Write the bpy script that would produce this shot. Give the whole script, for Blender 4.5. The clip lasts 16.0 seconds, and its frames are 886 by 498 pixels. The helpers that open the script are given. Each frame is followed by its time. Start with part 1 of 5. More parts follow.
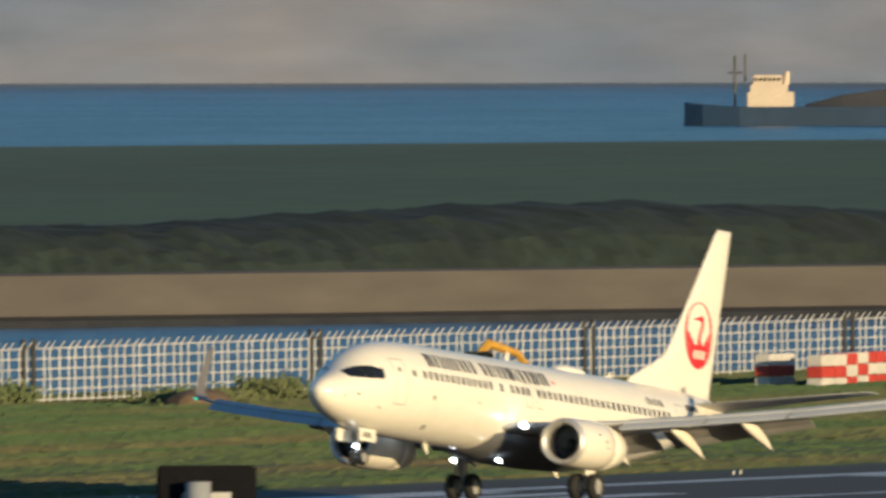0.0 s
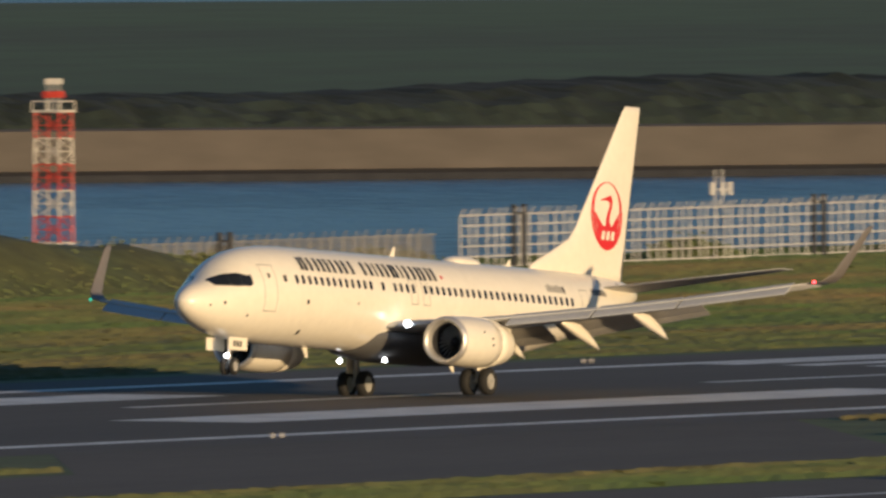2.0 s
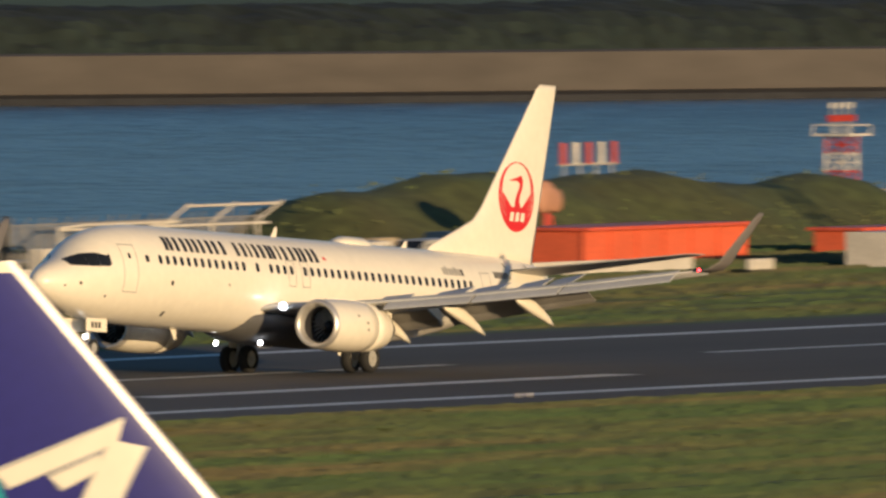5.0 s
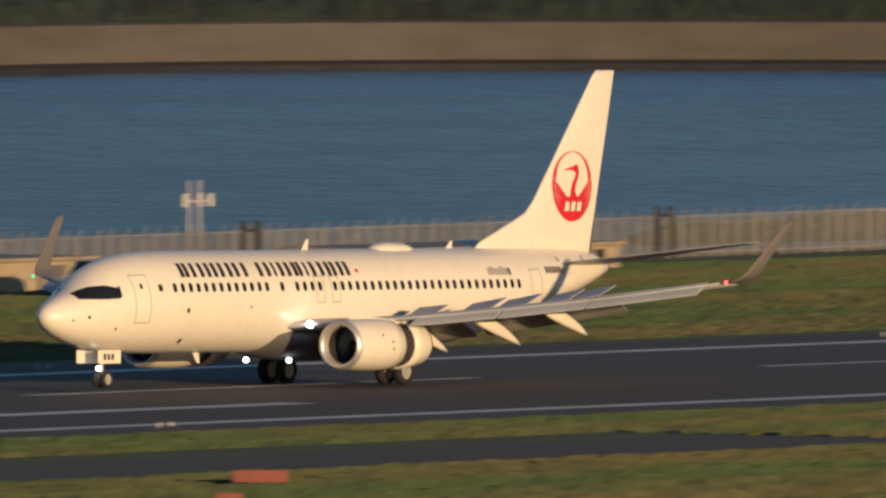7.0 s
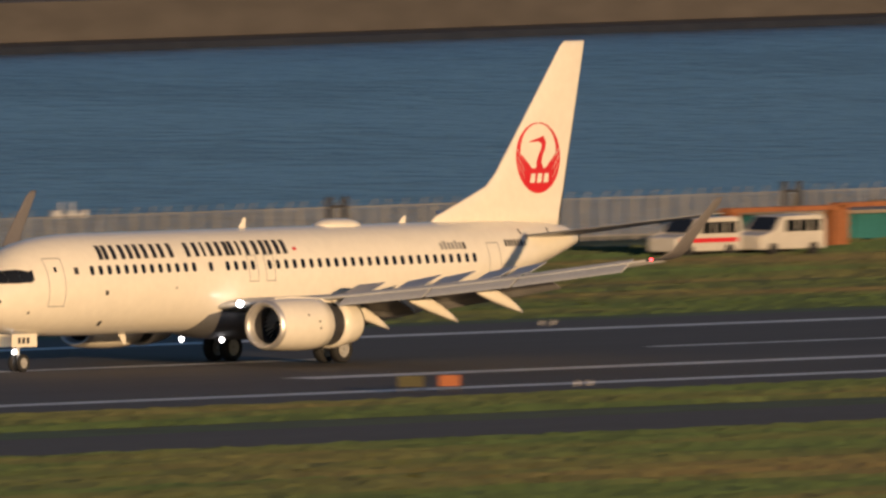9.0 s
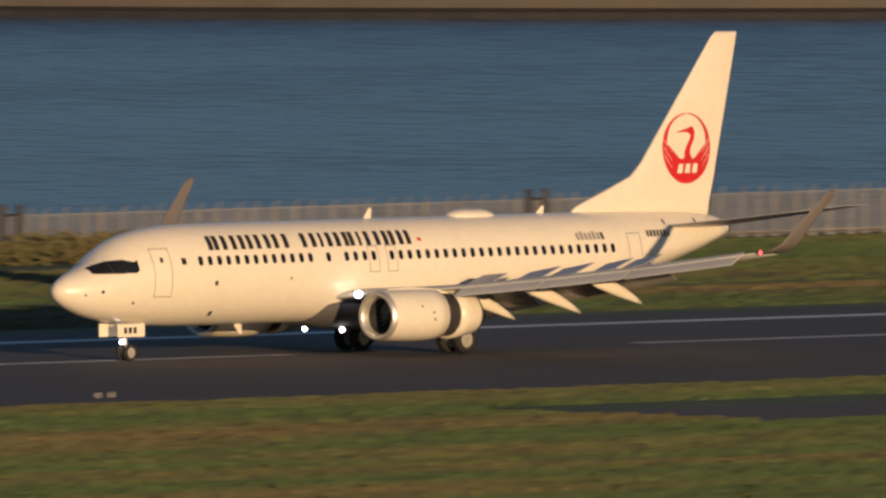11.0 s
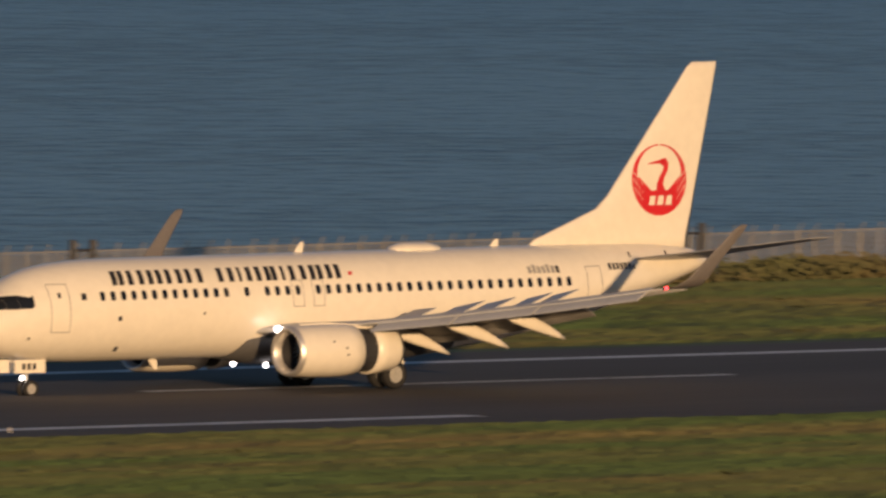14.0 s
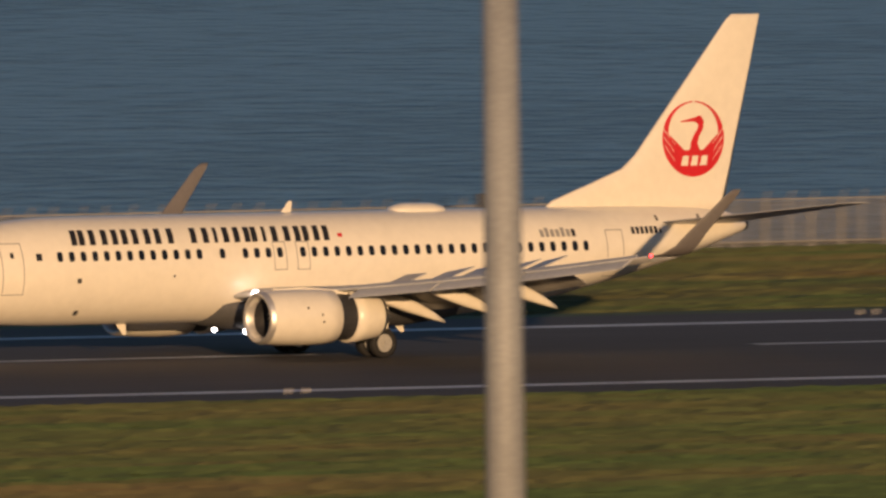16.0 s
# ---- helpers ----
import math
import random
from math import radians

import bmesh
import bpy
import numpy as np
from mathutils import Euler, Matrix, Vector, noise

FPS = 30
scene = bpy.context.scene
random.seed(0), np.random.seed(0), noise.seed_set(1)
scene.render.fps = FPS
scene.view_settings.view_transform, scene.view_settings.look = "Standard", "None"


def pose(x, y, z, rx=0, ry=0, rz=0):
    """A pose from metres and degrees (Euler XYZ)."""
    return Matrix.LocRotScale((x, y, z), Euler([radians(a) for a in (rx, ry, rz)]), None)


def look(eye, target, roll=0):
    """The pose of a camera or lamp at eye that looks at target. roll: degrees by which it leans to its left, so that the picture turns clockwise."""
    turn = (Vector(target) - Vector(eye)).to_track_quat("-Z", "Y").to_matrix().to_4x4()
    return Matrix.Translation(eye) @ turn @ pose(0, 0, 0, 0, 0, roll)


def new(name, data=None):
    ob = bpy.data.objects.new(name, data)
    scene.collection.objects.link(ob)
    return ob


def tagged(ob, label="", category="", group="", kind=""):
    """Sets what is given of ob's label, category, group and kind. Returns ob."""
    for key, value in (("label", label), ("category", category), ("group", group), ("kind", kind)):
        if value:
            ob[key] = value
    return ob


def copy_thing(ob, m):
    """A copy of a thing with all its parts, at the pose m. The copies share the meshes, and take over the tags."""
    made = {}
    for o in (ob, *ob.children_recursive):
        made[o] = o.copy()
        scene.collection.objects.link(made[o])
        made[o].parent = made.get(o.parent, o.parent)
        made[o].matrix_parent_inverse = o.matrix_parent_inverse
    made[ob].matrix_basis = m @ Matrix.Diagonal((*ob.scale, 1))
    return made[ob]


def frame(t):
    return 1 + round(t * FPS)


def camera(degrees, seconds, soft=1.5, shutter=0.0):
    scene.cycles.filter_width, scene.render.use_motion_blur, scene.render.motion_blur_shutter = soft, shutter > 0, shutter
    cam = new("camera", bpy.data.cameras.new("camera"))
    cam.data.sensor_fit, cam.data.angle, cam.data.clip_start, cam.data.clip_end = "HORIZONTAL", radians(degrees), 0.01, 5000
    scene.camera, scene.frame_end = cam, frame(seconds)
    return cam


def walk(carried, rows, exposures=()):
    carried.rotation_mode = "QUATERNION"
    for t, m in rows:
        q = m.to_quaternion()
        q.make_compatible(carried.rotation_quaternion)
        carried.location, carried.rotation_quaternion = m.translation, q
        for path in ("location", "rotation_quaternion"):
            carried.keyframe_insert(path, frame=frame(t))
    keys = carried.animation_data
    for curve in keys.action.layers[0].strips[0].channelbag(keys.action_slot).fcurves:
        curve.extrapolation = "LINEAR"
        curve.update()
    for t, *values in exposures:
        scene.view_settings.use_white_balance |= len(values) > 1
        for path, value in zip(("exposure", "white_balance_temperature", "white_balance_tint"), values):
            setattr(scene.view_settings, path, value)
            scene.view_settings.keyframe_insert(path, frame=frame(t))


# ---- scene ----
# A long-lens view over an airfield by the sea, late sun: an airliner lands and rolls out.
# World: x along the runway (the airliner rolls towards -x), y away from the terminal, z up.

LENS = 1.9527
RUNWAY = 540.0

cam = camera(LENS, 16.0, soft=2.6, shutter=0.35)
# seconds, eye x, y, z, heading from +y towards +x, tilt, roll
PATH = (
    (0.0, 133.14, 66.30, 23.54, 63.9996, -0.6655, -0.071),
    (0.5, 116.63, 58.75, 23.86, 63.7660, -0.8466, -0.097),
    (1.0, 100.15, 51.07, 24.20, 63.3881, -1.0215, -0.096),
    (1.5, 83.77, 43.15, 24.55, 62.3160, -1.0517, -0.071),
    (2.0, 67.49, 35.02, 24.92, 61.7014, -1.0184, -0.018),
    (2.5, 51.30, 26.68, 25.30, 61.1237, -1.0222, -0.100),
    (3.0, 35.22, 18.15, 25.70, 60.5042, -1.2166, -0.386),
    (3.5, 19.28, 9.38, 26.11, 59.7449, -1.3509, -0.534),
    (4.0, 3.56, 0.27, 26.55, 59.0288, -1.3837, -0.518),
    (4.5, -11.85, -9.37, 27.00, 58.3898, -1.3019, -0.472),
    (5.0, -26.82, -19.67, 27.47, 57.7024, -1.2445, -0.348),
    (5.2, -32.61, -24.06, 27.67, 57.3110, -1.2452, -0.154),
    (5.7, -46.98, -35.18, 28.16, 56.4662, -1.2703, -0.107),
    (6.2, -61.12, -46.57, 28.68, 55.6081, -1.2967, -0.060),
    (6.8, -77.92, -60.46, 29.34, 54.5771, -1.3291, -0.004),
    (7.3, -91.75, -72.23, 29.90, 53.7254, -1.3743, 0.043),
    (7.5, -97.26, -76.98, 30.14, 53.3725, -1.3881, 0.150),
    (8.0, -110.75, -89.17, 30.74, 52.4934, -1.3957, 0.081),
    (8.5, -123.98, -101.66, 31.36, 51.6480, -1.4522, -0.063),
    (9.0, -136.84, -114.53, 32.01, 50.8086, -1.5350, -0.032),
    (9.5, -149.03, -128.02, 32.68, 49.6923, -1.5979, 0.087),
    (9.8, -155.72, -136.63, 33.09, 49.0698, -1.6427, 0.091),
    (10.3, -166.47, -151.27, 33.79, 47.9740, -1.6694, 0.097),
    (10.8, -176.74, -166.26, 34.51, 46.8669, -1.6932, 0.103),
    (11.3, -186.62, -181.50, 35.26, 45.7562, -1.7180, 0.109),
    (11.8, -195.89, -197.12, 36.03, 44.6174, -1.7355, 0.116),
    (12.0, -199.47, -203.44, 36.34, 44.2727, -1.7657, 0.104),
    (12.5, -206.74, -220.07, 37.12, 43.2936, -1.8493, 0.109),
    (13.0, -210.34, -234.74, 37.80, 41.8903, -1.8801, 0.114),
    (13.5, -209.70, -245.38, 38.29, 40.5566, -1.8755, 0.113),
    (14.0, -205.55, -252.14, 38.60, 39.3772, -1.8599, 0.096),
    (14.5, -199.06, -256.10, 38.78, 38.2426, -1.8551, 0.090),
    (15.0, -191.31, -258.47, 38.89, 36.8886, -1.9157, 0.140),
    (15.5, -183.10, -260.22, 38.98, 35.4273, -2.0094, 0.194),
    (16.0, -174.79, -261.85, 39.05, 33.9659, -2.0848, 0.235),
)


def view(x, y, z, pan, tilt, roll):
    p, q = radians(pan), radians(tilt)
    way = Vector((math.sin(p) * math.cos(q), math.cos(p) * math.cos(q), math.sin(q)))
    return look((x, y, z), Vector((x, y, z)) + way * 100, roll)


walk(cam, [(r[0], view(*r[1:])) for r in PATH], [(0, 0.52, 5150, 4), (0.7, 0.21, 5550, 12), (3.5, 0.19, 5600, 12), (4.2, 0.27, 5600, 12), (5, 0.22, 5620, 12), (8, -0.02, 5930, 19.5), (12, -0.11, 6100, 21), (16, -0.25, 6350, 25)])

# ---------------------------------------------------------------- light
SUN = Vector((-0.45, -0.885, 0.10)).normalized()
world = bpy.data.worlds.new("sky")
scene.world = world
world.use_nodes = True
wn = world.node_tree.nodes
sky = wn.new("ShaderNodeTexSky")
sky.sky_type = "NISHITA"
sky.sun_disc = False
sky.sun_elevation = math.asin(SUN.z)
sky.sun_rotation = math.atan2(SUN.x, SUN.y)
sky.air_density, sky.dust_density, sky.ozone_density = 1.0, 0.2, 2.5
world.node_tree.links.new(sky.outputs[0], wn["Background"].inputs[0])
wn["Background"].inputs[1].default_value = 0.097

lamp = bpy.data.lights.new("sun", "SUN")
lamp.energy, lamp.angle, lamp.color = 4.8, radians(0.6), (1.0, 0.665, 0.30)
sun_ob = new("sun", lamp)
sun_ob.matrix_world = look(SUN * 500, (0, 0, 0))


# ---------------------------------------------------------------- materials
def material(name, color, rough=0.6, metal=0.0, spread=0.15, scale=1.0, bump=0.0, fine=12.0, second=None,
             stretch=(1, 1, 1), coat=0.0, world_space=False, patch=0.5):
    """A surface with two scales of variation: broad patches and fine grain."""
    m = bpy.data.materials.new(name)
    m.use_nodes = True
    n, l = m.node_tree.nodes, m.node_tree.links
    b = n["Principled BSDF"]
    b.inputs["Roughness"].default_value = rough
    b.inputs["Metallic"].default_value = metal
    b.inputs["Coat Weight"].default_value = coat
    co = n.new("ShaderNodeTexCoord")
    mp = n.new("ShaderNodeMapping")
    mp.inputs["Scale"].default_value = stretch
    if world_space:
        l.new(n.new("ShaderNodeNewGeometry").outputs["Position"], mp.inputs[0])
    else:
        l.new(co.outputs["Object"], mp.inputs[0])
    big, small = n.new("ShaderNodeTexNoise"), n.new("ShaderNodeTexNoise")
    big.inputs["Scale"].default_value, big.inputs["Detail"].default_value = scale, 4
    small.inputs["Scale"].default_value, small.inputs["Detail"].default_value = scale * fine, 3
    l.new(mp.outputs[0], big.inputs[0])
    l.new(mp.outputs[0], small.inputs[0])
    ramp = n.new("ShaderNodeValToRGB")
    c2 = second or tuple(c * (1 - spread) for c in color)
    ramp.color_ramp.elements[0].position, ramp.color_ramp.elements[1].position = patch - 0.15, patch + 0.15
    ramp.color_ramp.elements[0].color, ramp.color_ramp.elements[1].color = (*color, 1), (*c2, 1)
    l.new(big.outputs[0], ramp.inputs[0])
    mix = n.new("ShaderNodeMixRGB")
    mix.blend_type = "MULTIPLY"
    mix.inputs[0].default_value = 1.0
    grey = n.new("ShaderNodeMapRange")
    grey.inputs["From Min"].default_value, grey.inputs["From Max"].default_value = 0.3, 0.7
    grey.inputs["To Min"].default_value, grey.inputs["To Max"].default_value = 1 - spread, 1 + spread * 0.5
    l.new(small.outputs[0], grey.inputs[0])
    l.new(ramp.outputs[0], mix.inputs[1])
    l.new(grey.outputs[0], mix.inputs[2])
    l.new(mix.outputs[0], b.inputs["Base Color"])
    if bump:
        bp = n.new("ShaderNodeBump")
        bp.inputs["Strength"].default_value, bp.inputs["Distance"].default_value = 1.0, bump
        l.new(small.outputs[0], bp.inputs["Height"])
        l.new(bp.outputs[0], b.inputs["Normal"])
    return m


def glow(name, color, strength):
    m = bpy.data.materials.new(name)
    m.use_nodes = True
    b = m.node_tree.nodes["Principled BSDF"]
    b.inputs["Base Color"].default_value = (*color, 1)
    b.inputs["Emission Color"].default_value = (*color, 1)
    b.inputs["Emission Strength"].default_value = strength
    return m


M_WHITE = material("white_paint", (0.82, 0.765, 0.655), 0.32, spread=0.04, scale=0.3, fine=9, coat=0.3)
M_GREY = material("wing_grey", (0.42, 0.43, 0.45), 0.42, spread=0.08, scale=0.5)
M_ALU = material("bare_metal", (0.70, 0.68, 0.65), 0.42, metal=0.7, spread=0.08, scale=2)
M_DARK = material("dark_metal", (0.035, 0.035, 0.04), 0.5, spread=0.2, scale=2)
M_RUBBER = material("tyre_rubber", (0.018, 0.018, 0.02), 0.8, spread=0.25, scale=3)
M_BLACK = material("black_paint", (0.02, 0.02, 0.022), 0.4, spread=0.1, scale=2)
M_GLASS = material("dark_glazing", (0.015, 0.017, 0.02), 0.08, spread=0.1, scale=2)
M_RED = material("red_paint", (0.62, 0.025, 0.03), 0.4, spread=0.06, scale=1)
M_LAMP = glow("lamp_white", (1.0, 0.93, 0.8), 12)
M_REDLAMP = glow("lamp_red", (1.0, 0.05, 0.05), 6)
M_GREENLAMP = glow("lamp_green", (0.1, 1.0, 0.5), 0.5)
M_FLAP = material("flap_grey", (0.24, 0.235, 0.23), 0.5, spread=0.1, scale=0.8)
M_FAIRING = material("fairing_grey", (0.085, 0.085, 0.09), 0.85, spread=0.12, scale=0.8)
M_MATT = material("matt_black", (0.010, 0.010, 0.012), 1.0, spread=0.2, scale=2)
M_MATT.node_tree.nodes["Principled BSDF"].inputs["Specular IOR Level"].default_value = 0.1
M_LINE = material("panel_line", (0.32, 0.31, 0.30), 0.5, spread=0.1, scale=3)

M_GRASS = material("grass", (0.060, 0.098, 0.027), 0.9, spread=0.35, scale=0.05, fine=14, second=(0.092, 0.106, 0.034),
                   stretch=(0.35, 1, 1), bump=0.2, world_space=True, patch=0.56)
M_ASPHALT = material("runway_asphalt", (0.065, 0.054, 0.051), 0.85, spread=0.2, scale=0.06, fine=20, second=(0.043, 0.036, 0.035),
                     stretch=(0.12, 1, 1), world_space=True)
M_SHOULDER = material("shoulder_asphalt", (0.078, 0.066, 0.061), 0.9, spread=0.2, scale=0.08, fine=20, stretch=(0.15, 1, 1), world_space=True)
M_MARK = material("runway_marking", (0.78, 0.76, 0.72), 0.7, spread=0.15, scale=0.4, second=(0.5, 0.48, 0.46), world_space=True, patch=0.6)
M_CONCRETE = material("seawall_concrete", (0.088, 0.078, 0.071), 0.9, spread=0.18, scale=0.02, fine=14, stretch=(0.6, 0.6, 2.5), world_space=True)
M_WET = material("wet_stone", (0.03, 0.03, 0.03), 0.5, spread=0.3, scale=0.5)
M_TREES = material("dark_foliage", (0.017, 0.029, 0.026), 0.95, spread=0.3, scale=0.06, fine=14, world_space=True)
M_MOUND = material("island_grass", (0.050, 0.108, 0.044), 0.95, spread=0.2, scale=0.012, fine=12, second=(0.038, 0.075, 0.036), stretch=(0.5, 1, 1), world_space=True)
M_STEEL = material("galvanised_steel", (0.52, 0.51, 0.49), 0.5, metal=0.3, spread=0.15, scale=1)

M_BLADE = material("grass_blades", (0.047, 0.079, 0.025), 0.9, spread=0.24, scale=0.09, fine=10, second=(0.108, 0.084, 0.038), stretch=(0.22, 1, 1), world_space=True, patch=0.57)
M_BANK = material("bank_turf", (0.082, 0.105, 0.030), 0.9, spread=0.35, scale=0.10, fine=10, second=(0.085, 0.085, 0.026), world_space=True)
M_LEAF = material("scrub_leaves", (0.082, 0.112, 0.034), 0.8, spread=0.2, scale=0.2, fine=6, second=(0.092, 0.098, 0.034), world_space=True)
M_SCRUB = material("shore_scrub", (0.115, 0.092, 0.038), 0.85, spread=0.25, scale=0.15, fine=6, second=(0.085, 0.088, 0.03), world_space=True)
# distance haze is put into this blue-grey base colour
M_HAZE = material("haze_painted_shore", (0.125, 0.155, 0.245), 1.0, spread=0.12, scale=0.010, fine=5, second=(0.195, 0.20, 0.255), stretch=(1, 1, 4), world_space=True, patch=0.54)
M_FENCE = material("fence_paint", (0.56, 0.55, 0.54), 0.55, spread=0.15, scale=0.3, world_space=True)
M_WIRE = material("wire_mesh", (0.17, 0.165, 0.165), 0.7, spread=0.2, scale=0.1, world_space=True)
M_PICKET = material("picket_zinc", (0.30, 0.29, 0.28), 0.6, spread=0.2, scale=0.2, world_space=True)
M_TOWERRED = material("signal_red", (0.50, 0.055, 0.035), 0.5, spread=0.2, scale=0.6)
M_TOWERWHITE = material("mast_white", (0.66, 0.62, 0.56), 0.5, spread=0.2, scale=0.6)
M_PEACH = material("radar_peach", (0.50, 0.26, 0.17), 0.5, spread=0.15, scale=0.6)
M_ORANGE = material("container_orange", (0.70, 0.13, 0.05), 0.5, spread=0.15, scale=0.5)
M_ORANGE2 = material("container_edge", (0.62, 0.10, 0.05), 0.5, spread=0.2, scale=0.8)
M_TAN = material("hut_tan", (0.40, 0.33, 0.23), 0.7, spread=0.2, scale=0.3)
M_ROOF = material("hut_roof", (0.30, 0.25, 0.19), 0.7, spread=0.2, scale=0.3)
M_TEAL = material("teal_panel", (0.03, 0.17, 0.17), 0.6, spread=0.2, scale=0.4)
M_SHEDWHITE = material("off_white", (0.62, 0.58, 0.52), 0.5, spread=0.15, scale=0.8)
M_GLASSY = material("grey_door", (0.16, 0.15, 0.14), 0.4, spread=0.2, scale=1)
M_DARKBLUE = material("dark_blue", (0.02, 0.045, 0.10), 0.5, spread=0.2, scale=0.3)
M_RUST = material("rust_orange", (0.35, 0.13, 0.045), 0.7, spread=0.3, scale=1)
M_YELLOW = material("machine_yellow", (0.62, 0.34, 0.03), 0.5, spread=0.2, scale=0.8)
M_EARTH = material("bare_earth", (0.16, 0.11, 0.065), 0.95, spread=0.3, scale=0.8, bump=0.05)
M_SIGNRED = material("sign_red", (0.66, 0.045, 0.03), 0.5, spread=0.08, scale=1)
M_SIGNYELLOW = material("sign_yellow", (0.36, 0.24, 0.03), 0.5, spread=0.15, scale=1)
M_SIGNFADED = material("sign_faded_red", (0.25, 0.062, 0.04), 0.6, spread=0.25, scale=3)
M_SIGNORANGE = material("sign_orange", (0.38, 0.11, 0.025), 0.5, spread=0.15, scale=1)
M_OLIVE = material("sign_back", (0.075, 0.065, 0.02), 0.7, spread=0.2, scale=1)
M_POLE = material("weathered_pole", (0.29, 0.30, 0.31), 0.6, spread=0.2, scale=0.5, fine=6, second=(0.25, 0.13, 0.06), stretch=(1.5, 1.5, 0.35), patch=0.57)
# the terminal's shade is painted in as dark blue, under real rust
M_POLESHADE = material("stained_shaded_steel", (0.078, 0.109, 0.155), 0.7, spread=0.2, scale=1.0, fine=6, second=(0.046, 0.030, 0.022), patch=0.59)
# rust runs slantwise down the steel
slant = M_POLESHADE.node_tree.nodes["Mapping"]
slant.vector_type = "TEXTURE"
slant.inputs["Rotation"].default_value = (0, radians(27), radians(-49.5))
slant.inputs["Scale"].default_value = (0.42, 0.3, 0.13)
# box colour carries the same painted bluish shade as its post
M_BOXGREY = material("shaded_grey_box_steel", (0.074, 0.095, 0.125), 0.6, spread=0.15, scale=6.0)
M_POLECLEAN = material("grey_pole", (0.31, 0.32, 0.33), 0.55, spread=0.15, scale=0.6)
M_RUSTBAND = material("rust_band", (0.15, 0.085, 0.05), 0.8, spread=0.3, scale=3)
M_BRIDGE = material("bridge_wall", (0.21, 0.22, 0.23), 0.5, spread=0.12, scale=0.3)
M_BRIDGEROOF = material("bridge_roof", (0.40, 0.41, 0.42), 0.6, spread=0.15, scale=0.3)
M_PANELGREY = material("panel_grey", (0.09, 0.10, 0.10), 0.3, spread=0.15, scale=0.4)
M_PANELLIGHT = material("panel_light", (0.23, 0.25, 0.28), 0.4, spread=0.1, scale=0.4)
M_PANELDARK = material("panel_dark", (0.08, 0.085, 0.08), 0.3, spread=0.15, scale=0.4)
M_ANABLUE = material("deep_blue_paint", (0.024, 0.024, 0.20), 0.35, spread=0.06, scale=0.4)
M_ANATEAL = material("turquoise_paint", (0.03, 0.30, 0.36), 0.35, spread=0.06, scale=0.4)
M_CREAM = material("cream_paint", (0.55, 0.46, 0.36), 0.6, spread=0.12, scale=0.3)
M_WINGLET = material("winglet_grey", (0.17, 0.155, 0.15), 0.45, spread=0.08, scale=0.5)


def water_material():
    m = bpy.data.materials.new("sea_water")
    m.use_nodes = True
    n, l = m.node_tree.nodes, m.node_tree.links
    b = n["Principled BSDF"]
    b.inputs["Roughness"].default_value = 0.30
    b.inputs["IOR"].default_value = 1.33
    b.inputs["Specular IOR Level"].default_value = 0.6
    geo, mp = n.new("ShaderNodeNewGeometry"), n.new("ShaderNodeMapping")
    mp.inputs["Rotation"].default_value = (0, 0, 0.873)
    l.new(geo.outputs["Position"], mp.inputs[0])
    long = n.new("ShaderNodeMapping")
    long.inputs["Scale"].default_value = (1.0, 0.65, 1)
    l.new(mp.outputs[0], long.inputs[0])
    swell, chop, ripple = (n.new("ShaderNodeTexNoise") for _ in range(3))
    for tex, scale, detail in ((swell, 0.018, 3), (chop, 0.33, 5), (ripple, 0.9, 3)):
        tex.inputs["Scale"].default_value, tex.inputs["Detail"].default_value = scale, detail
        l.new(long.outputs[0], tex.inputs[0])
    tone = n.new("ShaderNodeMath")
    tone.operation = "MULTIPLY_ADD"
    l.new(swell.outputs[0], tone.inputs[0])
    tone.inputs[1].default_value = 0.85
    l.new(chop.outputs[0], tone.inputs[2])
    ramp = n.new("ShaderNodeValToRGB")
    ramp.color_ramp.elements[0].position, ramp.color_ramp.elements[1].position = 0.80, 1.08
    ramp.color_ramp.elements[0].color, ramp.color_ramp.elements[1].color = (0.013, 0.043, 0.074, 1), (0.082, 0.166, 0.228, 1)
    l.new(tone.outputs[0], ramp.inputs[0])
    l.new(ramp.outputs[0], b.inputs["Base Color"])
    add = n.new("ShaderNodeMath")
    add.operation = "MULTIPLY_ADD"
    l.new(ripple.outputs[0], add.inputs[0])
    add.inputs[1].default_value = 0.25
    l.new(chop.outputs[0], add.inputs[2])
    bp = n.new("ShaderNodeBump")
    bp.inputs["Strength"].default_value, bp.inputs["Distance"].default_value = 1.0, 1.5
    l.new(add.outputs[0], bp.inputs["Height"])
    l.new(bp.outputs[0], b.inputs["Normal"])
    return m


M_WATER = water_material()


def smoke_material():
    m = bpy.data.materials.new("tyre_smoke")
    m.use_nodes = True
    n, l = m.node_tree.nodes, m.node_tree.links
    b = n["Principled BSDF"]
    b.inputs["Base Color"].default_value = (0.55, 0.58, 0.64, 1)
    b.inputs["Roughness"].default_value = 1.0
    tex, geo = n.new("ShaderNodeTexNoise"), n.new("ShaderNodeTexCoord")
    tex.inputs["Scale"].default_value, tex.inputs["Detail"].default_value = 0.5, 3
    l.new(geo.outputs["Object"], tex.inputs[0])
    rng_ = n.new("ShaderNodeMapRange")
    rng_.inputs["From Min"].default_value, rng_.inputs["From Max"].default_value = 0.35, 0.7
    rng_.inputs["To Min"].default_value, rng_.inputs["To Max"].default_value = 0.0, 0.22
    l.new(tex.outputs[0], rng_.inputs[0])
    l.new(rng_.outputs[0], b.inputs["Alpha"])
    return m


M_SMOKE = smoke_material()


